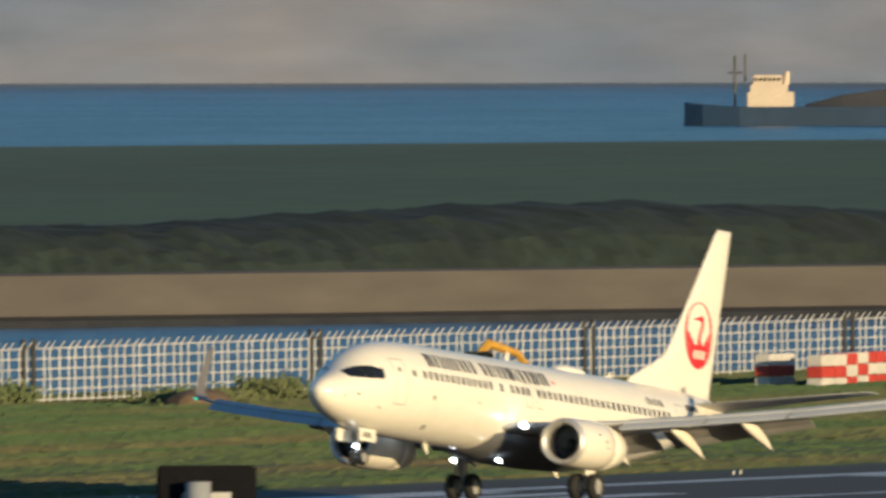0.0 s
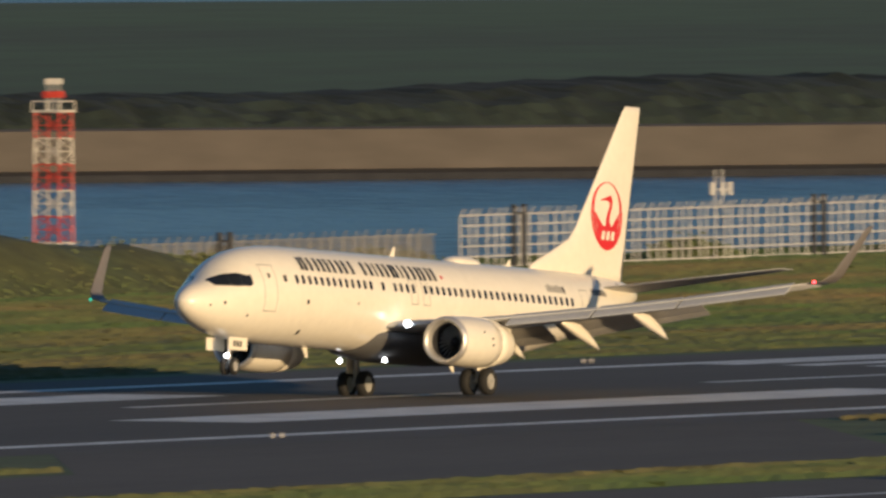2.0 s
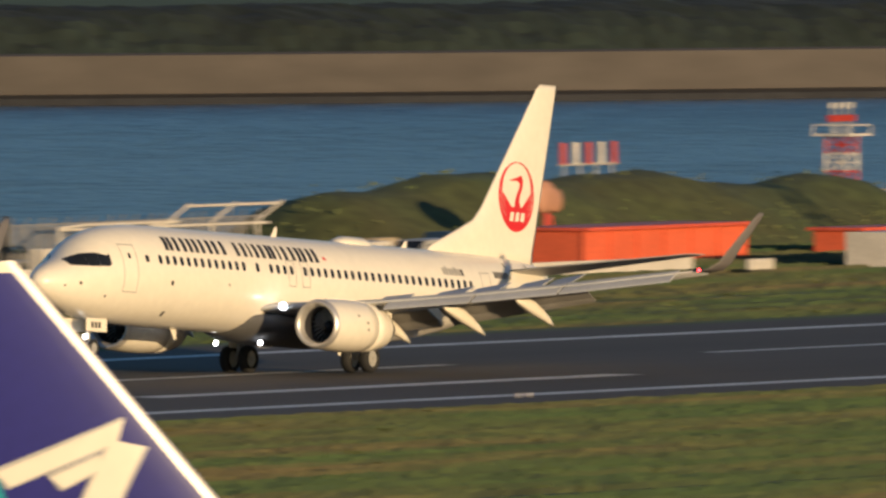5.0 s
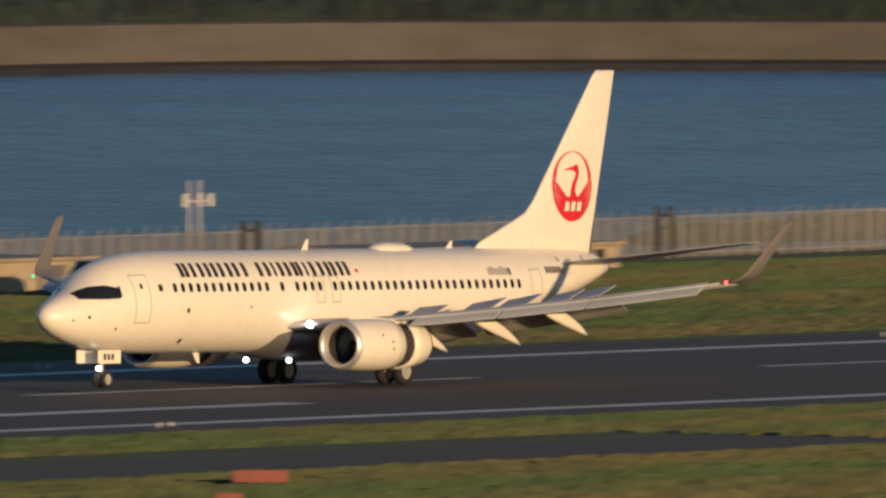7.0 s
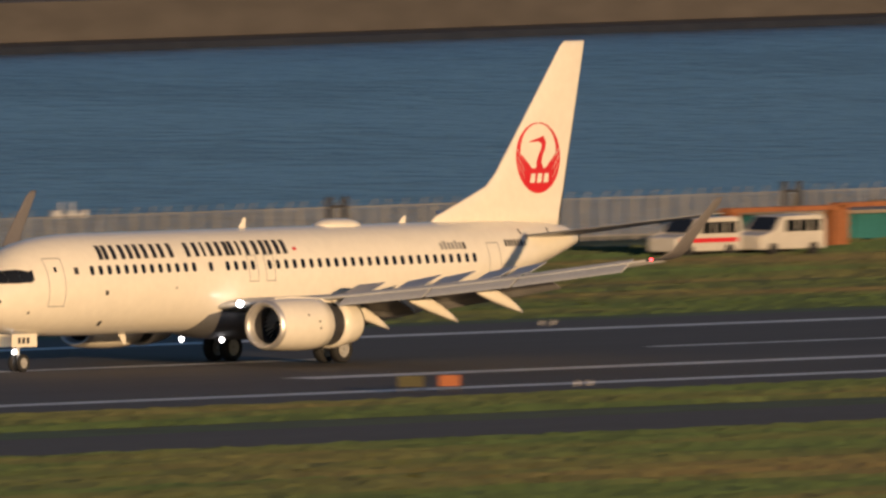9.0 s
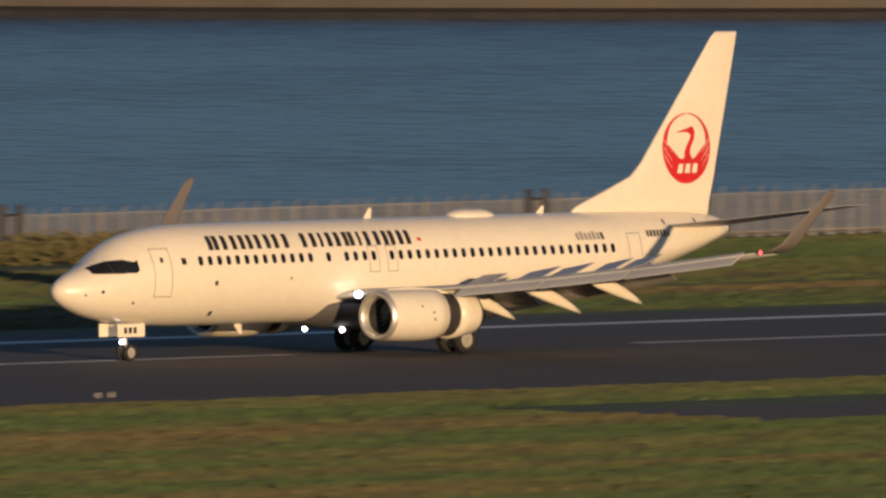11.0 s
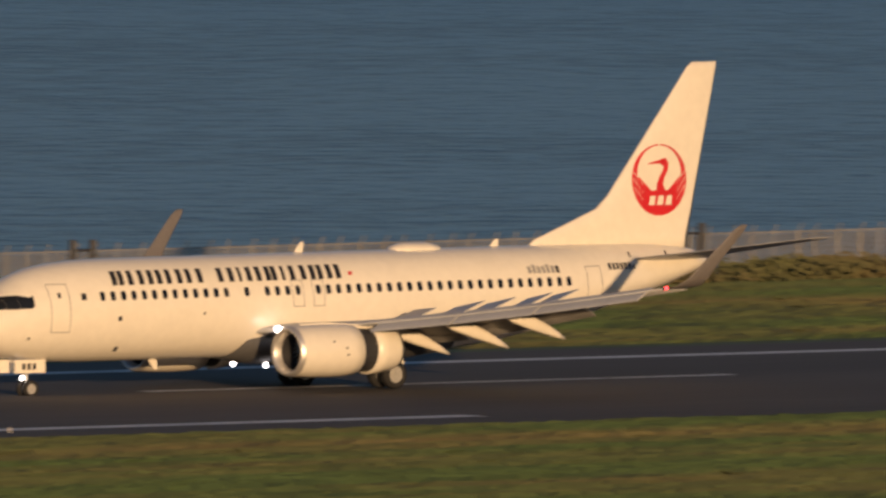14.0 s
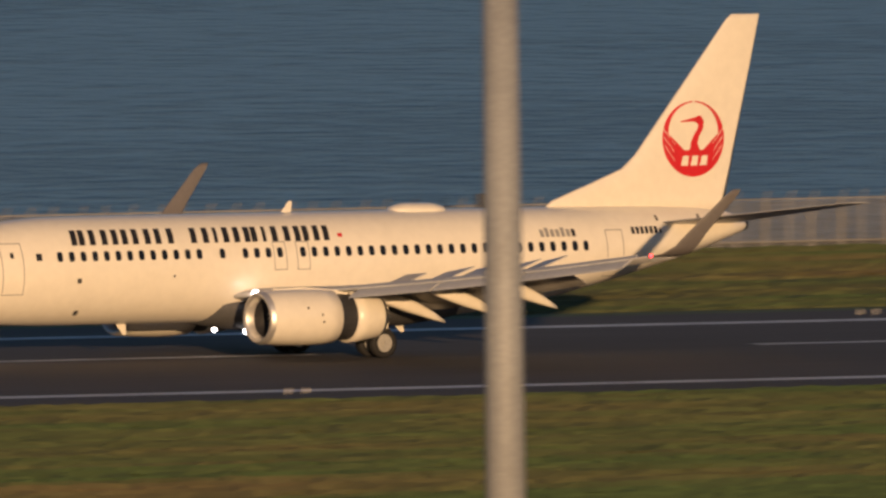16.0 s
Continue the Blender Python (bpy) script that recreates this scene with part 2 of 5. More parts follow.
# ---------------------------------------------------------------- mesh helpers
def mesh_ob(name, bm, mat, smooth=False, parent=None):
    bmesh.ops.recalc_face_normals(bm, faces=bm.faces)
    me = bpy.data.meshes.new(name)
    bm.to_mesh(me)
    bm.free()
    for m in mat if isinstance(mat, (list, tuple)) else [mat]:
        me.materials.append(m)
    if smooth:
        me.polygons.foreach_set("use_smooth", [True] * len(me.polygons))
    ob = new(name, me)
    ob.parent = parent
    return ob


def part(name, bm, material_, parent, label="", smooth=False):
    ob = mesh_ob(name, bm, material_, smooth, parent)
    if label:
        tagged(ob, label)
    return ob


def empty(name):
    return new(name, None)


def box(bm, lo, hi, bevel=0.0):
    r = bmesh.ops.create_cube(bm, size=1.0)
    lo, hi = Vector(lo), Vector(hi)
    bmesh.ops.scale(bm, vec=hi - lo, verts=r["verts"])
    bmesh.ops.translate(bm, vec=(lo + hi) / 2, verts=r["verts"])
    if bevel:
        es = {e for v in r["verts"] for e in v.link_edges}
        bmesh.ops.bevel(bm, geom=list(es), offset=bevel, segments=2, affect="EDGES")
    return bm


def rod(bm, a, b, r1, r2=None, n=8):
    a, b = Vector(a), Vector(b)
    d = b - a
    m = Matrix.Translation((a + b) / 2) @ d.to_track_quat("Z", "Y").to_matrix().to_4x4()
    bmesh.ops.create_cone(bm, cap_ends=True, segments=n, radius1=r1, radius2=r1 if r2 is None else r2, depth=d.length, matrix=m)
    return bm


def loft(bm, rings, caps=True, closed=True):
    vs = [[bm.verts.new(p) for p in r] for r in rings]
    n = len(vs[0])
    for a, b in zip(vs, vs[1:]):
        for i in range(n if closed else n - 1):
            j = (i + 1) % n
            bm.faces.new((a[i], a[j], b[j], b[i]))
    if caps and closed:
        bm.faces.new(vs[0][::-1])
        bm.faces.new(vs[-1])
    return bm


def sheet(name, corners, z, mat):
    bm = bmesh.new()
    bm.faces.new([bm.verts.new((x, y, z)) for x, y in corners])
    return mesh_ob(name, bm, mat)


# ---------------------------------------------------------------- ground, runway and sea
SEA = -0.8
rng = np.random.default_rng(7)


def fence_y(x):
    return 623 + (x - 440) * 0.0547


tagged(sheet("water", [(-4800, -300), (4950, -300), (4950, 4900), (-4800, 4900)], SEA, M_WATER), "dark blue sea with fine wind ripples", "water", kind="structure")
bm = bmesh.new()
edge = [(x, fence_y(x) + 5) for x in (-1500, 300, 800, 1290, 1800, 2600, 3400)]
near = [bm.verts.new((x, -900, 0)) for x, y in edge]
far = [bm.verts.new((x, y, 0)) for x, y in edge]
low = [bm.verts.new((x, y + 4, -2.5)) for x, y in edge]
for i in range(len(edge) - 1):
    bm.faces.new((near[i], near[i + 1], far[i + 1], far[i]))
    bm.faces.new((far[i], far[i + 1], low[i + 1], low[i]))
tagged(mesh_ob("ground", bm, M_GRASS), "mown airfield grass in green and straw tones", "grass", kind="structure")


def strip(name, y0, y1, z, mat, label, x0=-1500, x1=3300, cat="road"):
    return tagged(sheet(name, [(x0, y0), (x1, y0), (x1, y1), (x0, y1)], z, mat), label, cat, kind="structure")


strip("runway", 508, 566, 0.006, M_ASPHALT, "dark asphalt runway with rubber marks", cat="runway")
tagged(sheet("taxiway", [(838, 479), (930, 479), (975, 507.9), (915, 507.9), (890, 493), (838, 493)], 0.006, M_SHOULDER), "brown-grey asphalt exit taxiway between grass strips", "taxiway", kind="structure")
strip("service_road", 476, 490, 0.006, M_SHOULDER, "brown-grey asphalt service road", 520, 705, "road")
strip("apron", -880, 424, 0.006, M_SHOULDER, "weathered grey asphalt apron", -1400, 845, "apron")
tagged(sheet("taxiway_apron", [(845, -880), (2800, -880), (2800, 466), (870, 466), (845, 430)], 0.006, M_SHOULDER), "brown-grey asphalt taxiway fillet", "taxiway", kind="structure")


def marking(x0, x1, y0, y1, z=0.012):
    return tagged(sheet("runway_marking", [(x0, y0), (x1, y0), (x1, y1), (x0, y1)], z, M_MARK), "worn white runway paint", "road marking", kind="structure")


marking(-600, 425, 513.4, 515.0)
marking(600, 2400, 513.4, 515.0)
marking(-600, 2400, 557.2, 558.9)
marking(961, 1023, 524.5, 531.0)
marking(935, 1000, 547, 553.0)
for x0, x1 in ((815, 850), (690, 728), (640, 690)):
    marking(x0, x1, 525.2, 527.0)
for i in range(-8, 40):
    marking(330 + 50 * i, 360 + 50 * i, 540.2, 541.1)
for x0 in (1060, 1120, 1180):
    for dy in (0, 4, 8):
        marking(x0, x0 + 23, 523 + dy, 525 + dy)
        marking(x0, x0 + 23, 547 + dy, 549 + dy)
marking(850, 1400, 455.6, 456.3)
marking(870, 1400, 446, 446.6)


# rows of uneven grass that stand up from the ground and catch the low sun
def grass_rows(name, spans, label):
    verts, faces = [], []
    for x0, x1, y0, y1, step, h in spans:
        y = y0
        while y < y1:
            n = int((x1 - x0) / 0.7)
            xs = np.linspace(x0, x1, n) + rng.normal(0, 0.12, n)
            k = np.arange(n)
            slow = 0.5 + 0.5 * np.sin(k * 0.011 + y * 1.7) * np.sin(k * 0.0037 + y * 0.9)
            hs = h * (0.55 + 0.35 * slow + 0.35 * rng.random(n))
            ys = y + np.cumsum(rng.normal(0, 0.05, n)) * 0.3 + rng.normal(0, 0.10, n)
            lean = rng.normal(0.05, 0.10, n)
            b = len(verts)
            for i in range(n):
                verts.append((xs[i], ys[i], -0.02))
                verts.append((xs[i] + lean[i], ys[i] + 0.10 + lean[i], hs[i]))
            for i in range(n - 1):
                faces.append((b + 2 * i, b + 2 * i + 2, b + 2 * i + 3, b + 2 * i + 1))
            y += step * 0.5 * (0.8 + 0.4 * rng.random())
    me = bpy.data.meshes.new(name)
    me.from_pydata(verts, [], faces)
    me.materials.append(M_BLADE)
    return tagged(new(name, me), label, "grass", kind="stuff")


grass_rows("far_grass", [(250, 1480, 569, 600, 4.0, 0.13), (250, 1480, 600, 622, 4.0, 0.22), (640, 1500, 622, 632, 3.5, 0.3), (900, 1500, 632, 640, 3.2, 0.3), (1080, 1560, 640, 666, 3.4, 0.28),
                         (1250, 1650, 664, 680, 3.6, 0.25)],
           "rough grass verge between runway and sea fence")
grass_rows("near_grass", [(200, 893, 494.5, 506, 2.6, 0.2), (975, 1120, 494.5, 506, 2.6, 0.2), (955, 1200, 478, 494, 3.0, 0.2), (200, 520, 476, 494, 3.4, 0.2), (705, 838, 476, 494, 3.4, 0.2), (200, 1060, 467, 476, 3.0, 0.22), (180, 850, 426, 467, 4.2, 0.22),
                          (1120, 1300, 494.5, 506, 3, 0.2)],
           "mown grass strip beside the runway")


# ---------------------------------------------------------------- the far island
SHORE = [(2700, 420), (2000, 660), (1690, 789), (1600, 828), (1520, 874), (1470, 912), (1432, 955), (1395, 1008), (1340, 1014), (1260, 1002), (1180, 986), (1100, 976), (1055, 1000),
         (1000, 1075), (800, 1330), (300, 1650), (-1600, 2000)]


def spline(pts, n):
    out = []
    p = [Vector((*q, 0)) for q in pts]
    for i in range(len(p) - 1):
        a, b, c, d = p[max(0, i - 1)], p[i], p[i + 1], p[min(len(p) - 1, i + 2)]
        for k in range(n):
            t = k / n
            out.append(0.5 * ((2 * b) + (c - a) * t + (2 * a - 5 * b + 4 * c - d) * t * t + (3 * b - a - 3 * c + d) * t ** 3))
    out.append(p[-1])
    return out


shore = spline(SHORE, 8)


def along(name, offsets, mat, label, cat, smooth=False):
    """A band that follows the shore: offsets are pairs of distance inland and height."""
    bm = bmesh.new()
    rows = []
    for i, p in enumerate(shore):
        d = (shore[min(i + 1, len(shore) - 1)] - shore[max(i - 1, 0)]).normalized()
        nrm = Vector((d.y, -d.x, 0))
        if nrm.y < 0:
            nrm = -nrm
        nrm = (nrm * 0.3 + Vector((0.45, 0.9, 0)) * 0.7).normalized()
        rows.append([bm.verts.new((p.x + nrm.x * o, p.y + nrm.y * o, z)) for o, z in offsets])
    for a, b in zip(rows, rows[1:]):
        for j in range(len(offsets) - 1):
            bm.faces.new((a[j], b[j], b[j + 1], a[j + 1]))
    return tagged(mesh_ob(name, bm, mat, smooth), label, cat, kind="structure")


along("seawall", ((0.6, -1.6), (0.9, 2.5), (1.8, 2.65), (2.4, 2.6), (12, 2.4)), M_CONCRETE, "long brown-grey concrete seawall of a reclaimed island", "seawall")
along("wall_footing", ((-2.2, -1.5), (-1.6, -0.35), (-0.4, -0.15), (0.75, -0.1), (0.76, -1.5)), M_WET, "dark wet stones at the foot of the seawall", "stones")
along("island", ((10, 2.3), (40, 3.6), (120, 5.0), (260, 6.6), (330, 7.2), (420, 6.6), (700, 3), (800, -2)), M_MOUND, "low grassy island behind the seawall", "island", True)


def clumps(name, centres, size, mat, label, cat, kind="stuff", per=5, flat=0.8):
    """Foliage out of many small crossed leaf blades round the given centres."""
    verts, faces = [], []
    for cx, cy, cz in centres:
        for _ in range(per):
            d = rng.normal(0, 0.3, 3) + np.array((-0.45, -0.8, 0.35))
            d /= np.linalg.norm(d)
            o = np.array((cx, cy, cz)) + rng.normal(0, 0.45, 3) * size
            a = np.cross(d, (0.3, 0.2, 1.0))
            a /= np.linalg.norm(a)
            c = np.cross(d, a)
            s = size * (0.45 + 0.5 * rng.random())
            b = len(verts)
            verts += [tuple(o - a * s * 0.5), tuple(o + c * s * 0.35 * flat), tuple(o + a * s * 0.6), tuple(o - c * s * 0.4 * flat)]
            faces.append((b, b + 1, b + 2, b + 3))
    me = bpy.data.meshes.new(name)
    me.from_pydata(verts, [], faces)
    me.materials.append(mat)
    return tagged(new(name, me), label, cat, kind=kind)


# belt of trees: uneven dark crowns above the wall
bm = bmesh.new()
prev = None
SUB = 24
for i in range(12 * SUB, (len(shore) - 4) * SUB):
    a, b = shore[i // SUB], shore[i // SUB + 1]
    p = a + (b - a) * ((i % SUB) / SUB)
    s_ = p.x * 0.9 + p.y * 0.6
    top = 5.4 + 0.6 * math.sin(s_ * 0.045) + 0.35 * math.sin(s_ * 0.13 + 1)
    col = []
    for o, k in ((8, -0.1), (8.6, 0.18), (9.3, 0.36), (10, 0.52), (11, 0.68), (12.5, 0.82), (14.5, 0.93), (18, 1.0), (24, 1.05), (50, 0.3)):
        q = Vector((p.x + 0.35 * o, p.y + 0.9 * o, 2.4 + (top - 2.4) * k))
        n1, n2 = noise.noise(q * 0.33), noise.noise(q * 0.9)
        col.append(bm.verts.new(q + Vector((-0.4, -0.85, 0.6)) * (0.75 * n1 + 0.4 * n2)))
    if prev:
        for k in range(9):
            bm.faces.new((prev[k], col[k], col[k + 1], prev[k + 1]))
    prev = col
tagged(mesh_ob("tree_belt", bm, M_TREES), "dark belt of coastal trees along the island", "trees", kind="stuff")
# far shore: low hills and a distant town, haze painted into the colour
bm = bmesh.new()
prev = None
for i in range(161):
    a = radians(20 + 60 * i / 160)
    r = 4800
    h = 46 + 10 * math.sin(i * 0.21) + 6 * math.sin(i * 0.67 + 1) + 3 * math.sin(i * 1.9)
    col = [bm.verts.new((r * math.sin(a), r * math.cos(a), z)) for z in (-3, 7, 14 + 2 * math.sin(i * 0.4), h * 0.6, h)]
    if prev:
        for j in range(4):
            bm.faces.new((prev[j], col[j], col[j + 1], prev[j + 1]))
    prev = col
tagged(mesh_ob("backdrop", bm, M_HAZE), "far shore with haze painted in as blue-grey, paler patches", "far shore", kind="structure")


# ---------------------------------------------------------------- airliner
# own space: x aft from the main wheels, -y port, z up from the ground
X0 = 19.6
FUS = (  # x from the nose, top, bottom, height of the widest line, half width
    (0.00, 2.92, 2.74, 2.83, 0.10), (0.12, 3.12, 2.52, 2.83, 0.32), (0.35, 3.30, 2.34, 2.83, 0.50), (0.7, 3.48, 2.14, 2.84, 0.72), (1.2, 3.68, 1.94, 2.88, 0.98),
    (1.7, 3.87, 1.79, 2.95, 1.17), (2.1, 4.12, 1.70, 3.00, 1.30), (2.6, 4.48, 1.60, 3.05, 1.43), (3.2, 4.80, 1.52, 3.10, 1.55),
    (4.0, 5.05, 1.44, 3.2, 1.68), (5.0, 5.22, 1.38, 3.3, 1.78), (6.2, 5.32, 1.34, 3.35, 1.85), (7.5, 5.35, 1.33, 3.38, 1.88),
    (12.0, 5.35, 1.33, 3.38, 1.88), (18.0, 5.35, 1.33, 3.38, 1.88), (24.5, 5.35, 1.36, 3.38, 1.88), (27.0, 5.35, 1.60, 3.42, 1.86),
    (29.5, 5.34, 2.05, 3.5, 1.76), (32.0, 5.32, 2.62, 3.7, 1.54), (34.0, 5.28, 3.12, 3.95, 1.26), (35.8, 5.20, 3.60, 4.2, 0.92),
    (37.0, 5.08, 3.98, 4.4, 0.62), (37.8, 4.86, 4.24, 4.5, 0.36), (38.02, 4.70, 4.36, 4.52, 0.18))


def fus_at(x):
    for a, b in zip(FUS, FUS[1:]):
        if x <= b[0]:
            f = (x - a[0]) / (b[0] - a[0])
            return [p + (q - p) * f for p, q in zip(a[1:], b[1:])]
    return FUS[-1][1:]


def skin(x, z, side=-1, out=0.012):
    """The point of the hull at station x and height z, a little proud of it."""
    top, bot, mid, hw = fus_at(x)
    hh = top - mid if z > mid else mid - bot
    s = max(-1, min(1, (z - mid) / hh))
    c = math.sqrt(max(0.0, 1 - s * s))
    return Vector((x - X0, side * (hw * c + out * c), mid + hh * s + out * s))


def patch_grid(bm, pts):
    vs = [[bm.verts.new(p) for p in row] for row in pts]
    for a, b in zip(vs, vs[1:]):
        for i in range(len(a) - 1):
            bm.faces.new((a[i], a[i + 1], b[i + 1], b[i]))


def decal(bm, x0, x1, z0, z1, side=-1, lean=0.0, nx=3, nz=3, out=0.012):
    patch_grid(bm, [[skin(x0 + (x1 - x0) * i / nx - lean * j / nz * side, z0 + (z1 - z0) * j / nz, side, out) for i in range(nx + 1)]
                    for j in range(nz + 1)])


def outline(bm, x0, x1, z0, z1, side=-1, w=0.035):
    decal(bm, x0, x0 + w, z0, z1, side, nx=1, nz=6, out=0.008)
    decal(bm, x1 - w, x1, z0, z1, side, nx=1, nz=6, out=0.008)
    decal(bm, x0, x1, z0, z0 + w, side, nx=2, nz=1, out=0.009)
    decal(bm, x0, x1, z1 - w, z1, side, nx=2, nz=1, out=0.009)


def foil(le, te, thick, n=10):
    """A closed airfoil ring from the leading edge to the trailing edge, thick in z."""
    le, te = Vector(le), Vector(te)
    up = Vector((0, 0, 1))
    xs = [0.5 - 0.5 * math.cos(math.pi * i / n) for i in range(n + 1)]
    prof = [1.48 * math.sqrt(x) - 0.63 * x - 1.76 * x * x + 1.42 * x ** 3 - 0.51 * x ** 4 for x in xs]
    c = (te - le)
    return ([le + c * x + up * thick * p for x, p in zip(xs, prof)]
            + [le + c * x - up * thick * 0.7 * p for x, p in zip(xs[-2:0:-1], prof[-2:0:-1])])


def foil_dir(le, te, thick, up, n=8):
    le, te, up = Vector(le), Vector(te), Vector(up).normalized()
    xs = [0.5 - 0.5 * math.cos(math.pi * i / n) for i in range(n + 1)]
    prof = [1.48 * math.sqrt(x) - 0.63 * x - 1.76 * x * x + 1.42 * x ** 3 - 0.51 * x ** 4 for x in xs]
    c = te - le
    return ([le + c * x + up * thick * p for x, p in zip(xs, prof)]
            + [le + c * x - up * thick * p for x, p in zip(xs[-2:0:-1], prof[-2:0:-1])])


def wing_z(y):
    y = abs(y)
    return 2.34 + (y - 1.5) * 0.079 + 0.0030 * max(0, y - 3) ** 2


def wing_le(y):
    y = abs(y)
    return 14.0 + (y - 1.5) * 0.72 if y < 4.2 else 15.94 + (y - 4.2) * 0.521


def wing_te(y):
    y = abs(y)
    return 20.9 if y < 5.6 else 20.9 + (y - 5.6) * 0.258


def ring_x(x, r, z, n=28, squash=1.0, y=0.0):
    """A ring round the x axis at station x; the lower half flattened by squash."""
    out = []
    for i in range(n):
        t = 2 * math.pi * i / n
        zz = r * math.sin(t)
        out.append((x - X0, y + r * math.cos(t), z + (zz if zz > 0 else zz * squash)))
    return out


def wheel(parent, name, x, y, radius, width, hub):
    w = empty(name)
    w.parent = parent
    w.location = (x - X0, y, radius)
    bm = bmesh.new()
    prof = ((-width / 2, radius * 0.62), (-width / 2, radius * 0.86), (-width * 0.36, radius * 0.97), (0, radius), (width * 0.36, radius * 0.97),
            (width / 2, radius * 0.86), (width / 2, radius * 0.62), (0, radius * 0.55))
    rings = [[(r * math.cos(a), yy, r * math.sin(a)) for yy, r in prof] for a in [2 * math.pi * i / 28 for i in range(28)]]
    loft(bm, rings + [rings[0]], caps=False)
    bmesh.ops.remove_doubles(bm, verts=bm.verts, dist=1e-4)
    part("tyre", bm, M_RUBBER, w, smooth=True)
    bm = bmesh.new()
    for r, d in ((radius * 0.6, width * 0.36), (radius * 0.42, width * 0.46), (radius * 0.16, width * 0.62)):
        rod(bm, (0, -d, 0), (0, d, 0), r, n=18)
    part("rim", bm, hub, w)
    return w


def airliner():
    root = tagged(empty("airliner"), "white twin-engine jet airliner with red tail emblem rolling on the runway", "airliner")
    hull_mat = M_WHITE
    # hull
    bm = bmesh.new()
    rings = []
    for x, top, bot, mid, hw in FUS:
        ring = []
        for i in range(48):
            t = 2 * math.pi * i / 48
            s, c = math.sin(t), math.cos(t)
            ring.append((x - X0, hw * c, mid + ((top - mid) if s > 0 else (mid - bot)) * s))
        rings.append(ring)
    loft(bm, rings)
    hull = part("fuselage", bm, hull_mat, root, smooth=True)
    bm = bmesh.new()
    loft(bm, [ring_x(37.98, 0.23, 4.53, 18), ring_x(38.10, 0.19, 4.53, 18), ring_x(38.11, 0.12, 4.53, 18)])
    part("exhaust_ring", bm, M_DARK, hull, "dark tail exhaust ring", smooth=True)
    # wing-body fairing
    bm = bmesh.new()
    fr = []
    for x, hw, bot in ((13.0, 0.5, 1.36), (13.8, 1.4, 1.20), (14.8, 1.9, 1.04), (16.4, 2.08, 0.95), (20, 2.1, 0.95), (22.5, 1.9, 1.05), (24.3, 1.3, 1.25), (25.2, 0.5, 1.45)):
        fr.append([(x - X0, hw * math.cos(a), 2.0 + (2.0 - bot) * math.sin(a) * (1 if math.sin(a) < 0 else 0.3)) for a in [2 * math.pi * i / 24 for i in range(24)]])
    loft(bm, fr)
    part("belly_fairing", bm, M_FAIRING, hull, smooth=True)
    # cockpit glazing, three panes a side
    for side in (-1, 1):
        for xa, xb, z0, z1a, z1b in ((1.40, 2.14, 3.50, 3.72, 3.99), (2.145, 2.66, 3.50, 3.99, 4.04), (2.665, 3.28, 3.52, 4.04, 3.92)):
            bm = bmesh.new()
            rows = []
            for j in range(4):
                rows.append([skin(xa + (xb - xa) * i / 4, (z0 + (0.10 if xb > 3 and i == 4 else 0)) + ((z1a + (z1b - z1a) * i / 4) - z0) * j / 3, side, 0.014) for i in range(5)])
            patch_grid(bm, rows)
            part("cockpit_window", bm, M_GLASS, hull)
        # cabin windows
        n = 0
        for k in range(47):
            if k in (13, 15, 20):
                continue
            x = 6.38 + 0.508 * k
            bm = bmesh.new()
            pts = []
            for a in range(12):
                t = 2 * math.pi * a / 12
                dx = 0.125 * math.copysign(abs(math.cos(t)) ** 0.6, math.cos(t))
                dz = 0.185 * math.copysign(abs(math.sin(t)) ** 0.6, math.sin(t))
                pts.append(bm.verts.new(skin(x + dx, 3.93 + dz, side, 0.010)))
            bm.faces.new(pts)
            part("cabin_window", bm, M_GLASS, hull)
        # doors and hatches
        for x0, x1, z0, z1, nm in ((3.95, 4.85, 2.55, 4.45, "cabin_door"), (30.75, 31.55, 2.75, 4.5, "cabin_door"), (15.75, 16.32, 3.28, 4.33, "overwing_exit"), (16.77, 17.34, 3.28, 4.33, "overwing_exit")):
            bm = bmesh.new()
            outline(bm, x0, x1, z0, z1, side)
            part(nm, bm, M_LINE, hull)
        bm = bmesh.new()
        decal(bm, 4.33, 4.47, 3.90, 4.10, side)
        part("door_window", bm, M_GLASS, hull)
        bm = bmesh.new()
        decal(bm, 5.38, 5.62, 3.80, 4.06, side)
        part("crest_mark", bm, M_BLACK, hull)
        for x, z, w in ((7.1, 2.95, .18), (1.55, 2.75, .12), (3.0, 2.3, .1), (7.3, 1.75, .18), (11.3, 3.1, .09), (0.9, 2.65, .08)):
            bm = bmesh.new()
            decal(bm, x, x + w, z, z + w, side)
            part("hull_port", bm, M_DARK, hull)
        # title along the cabin: slanted bars, two for a wide character and one for a narrow one
        x = 6.95
        widths = (0.62, 0.82, 0.72, 0.82, 0.84, -0.55, 0.82, 0.26, 0.76, 0.60, 0.26, 0.84, 0.66, 0.72)
        for wd in widths:
            if wd < 0:
                x -= wd
                continue
            bars = ((0.06, 0.22),) if wd < 0.4 else ((0.04, 0.29), (wd - 0.25, wd))
            for b0, b1 in bars:
                bm = bmesh.new()
                decal(bm, x + b0, x + b1, 4.33, 4.87, side, lean=0.10, nx=2, nz=4)
                part("title_bar", bm, M_BLACK, hull, "black slanted title bar")
            x += wd + 0.175
        bm = bmesh.new()
        decal(bm, 18.75, 18.95, 4.45, 4.58, side)
        part("flag_mark", bm, M_RED, hull)
        for k in range(7):
            bm = bmesh.new()
            decal(bm, 27.75 + k * 0.24, 27.75 + k * 0.24 + 0.17, 4.28, 4.55 + (0.06 if k % 3 == 1 else 0), side)
            part("small_title", bm, M_LINE if k < 6 else M_DARK, hull)
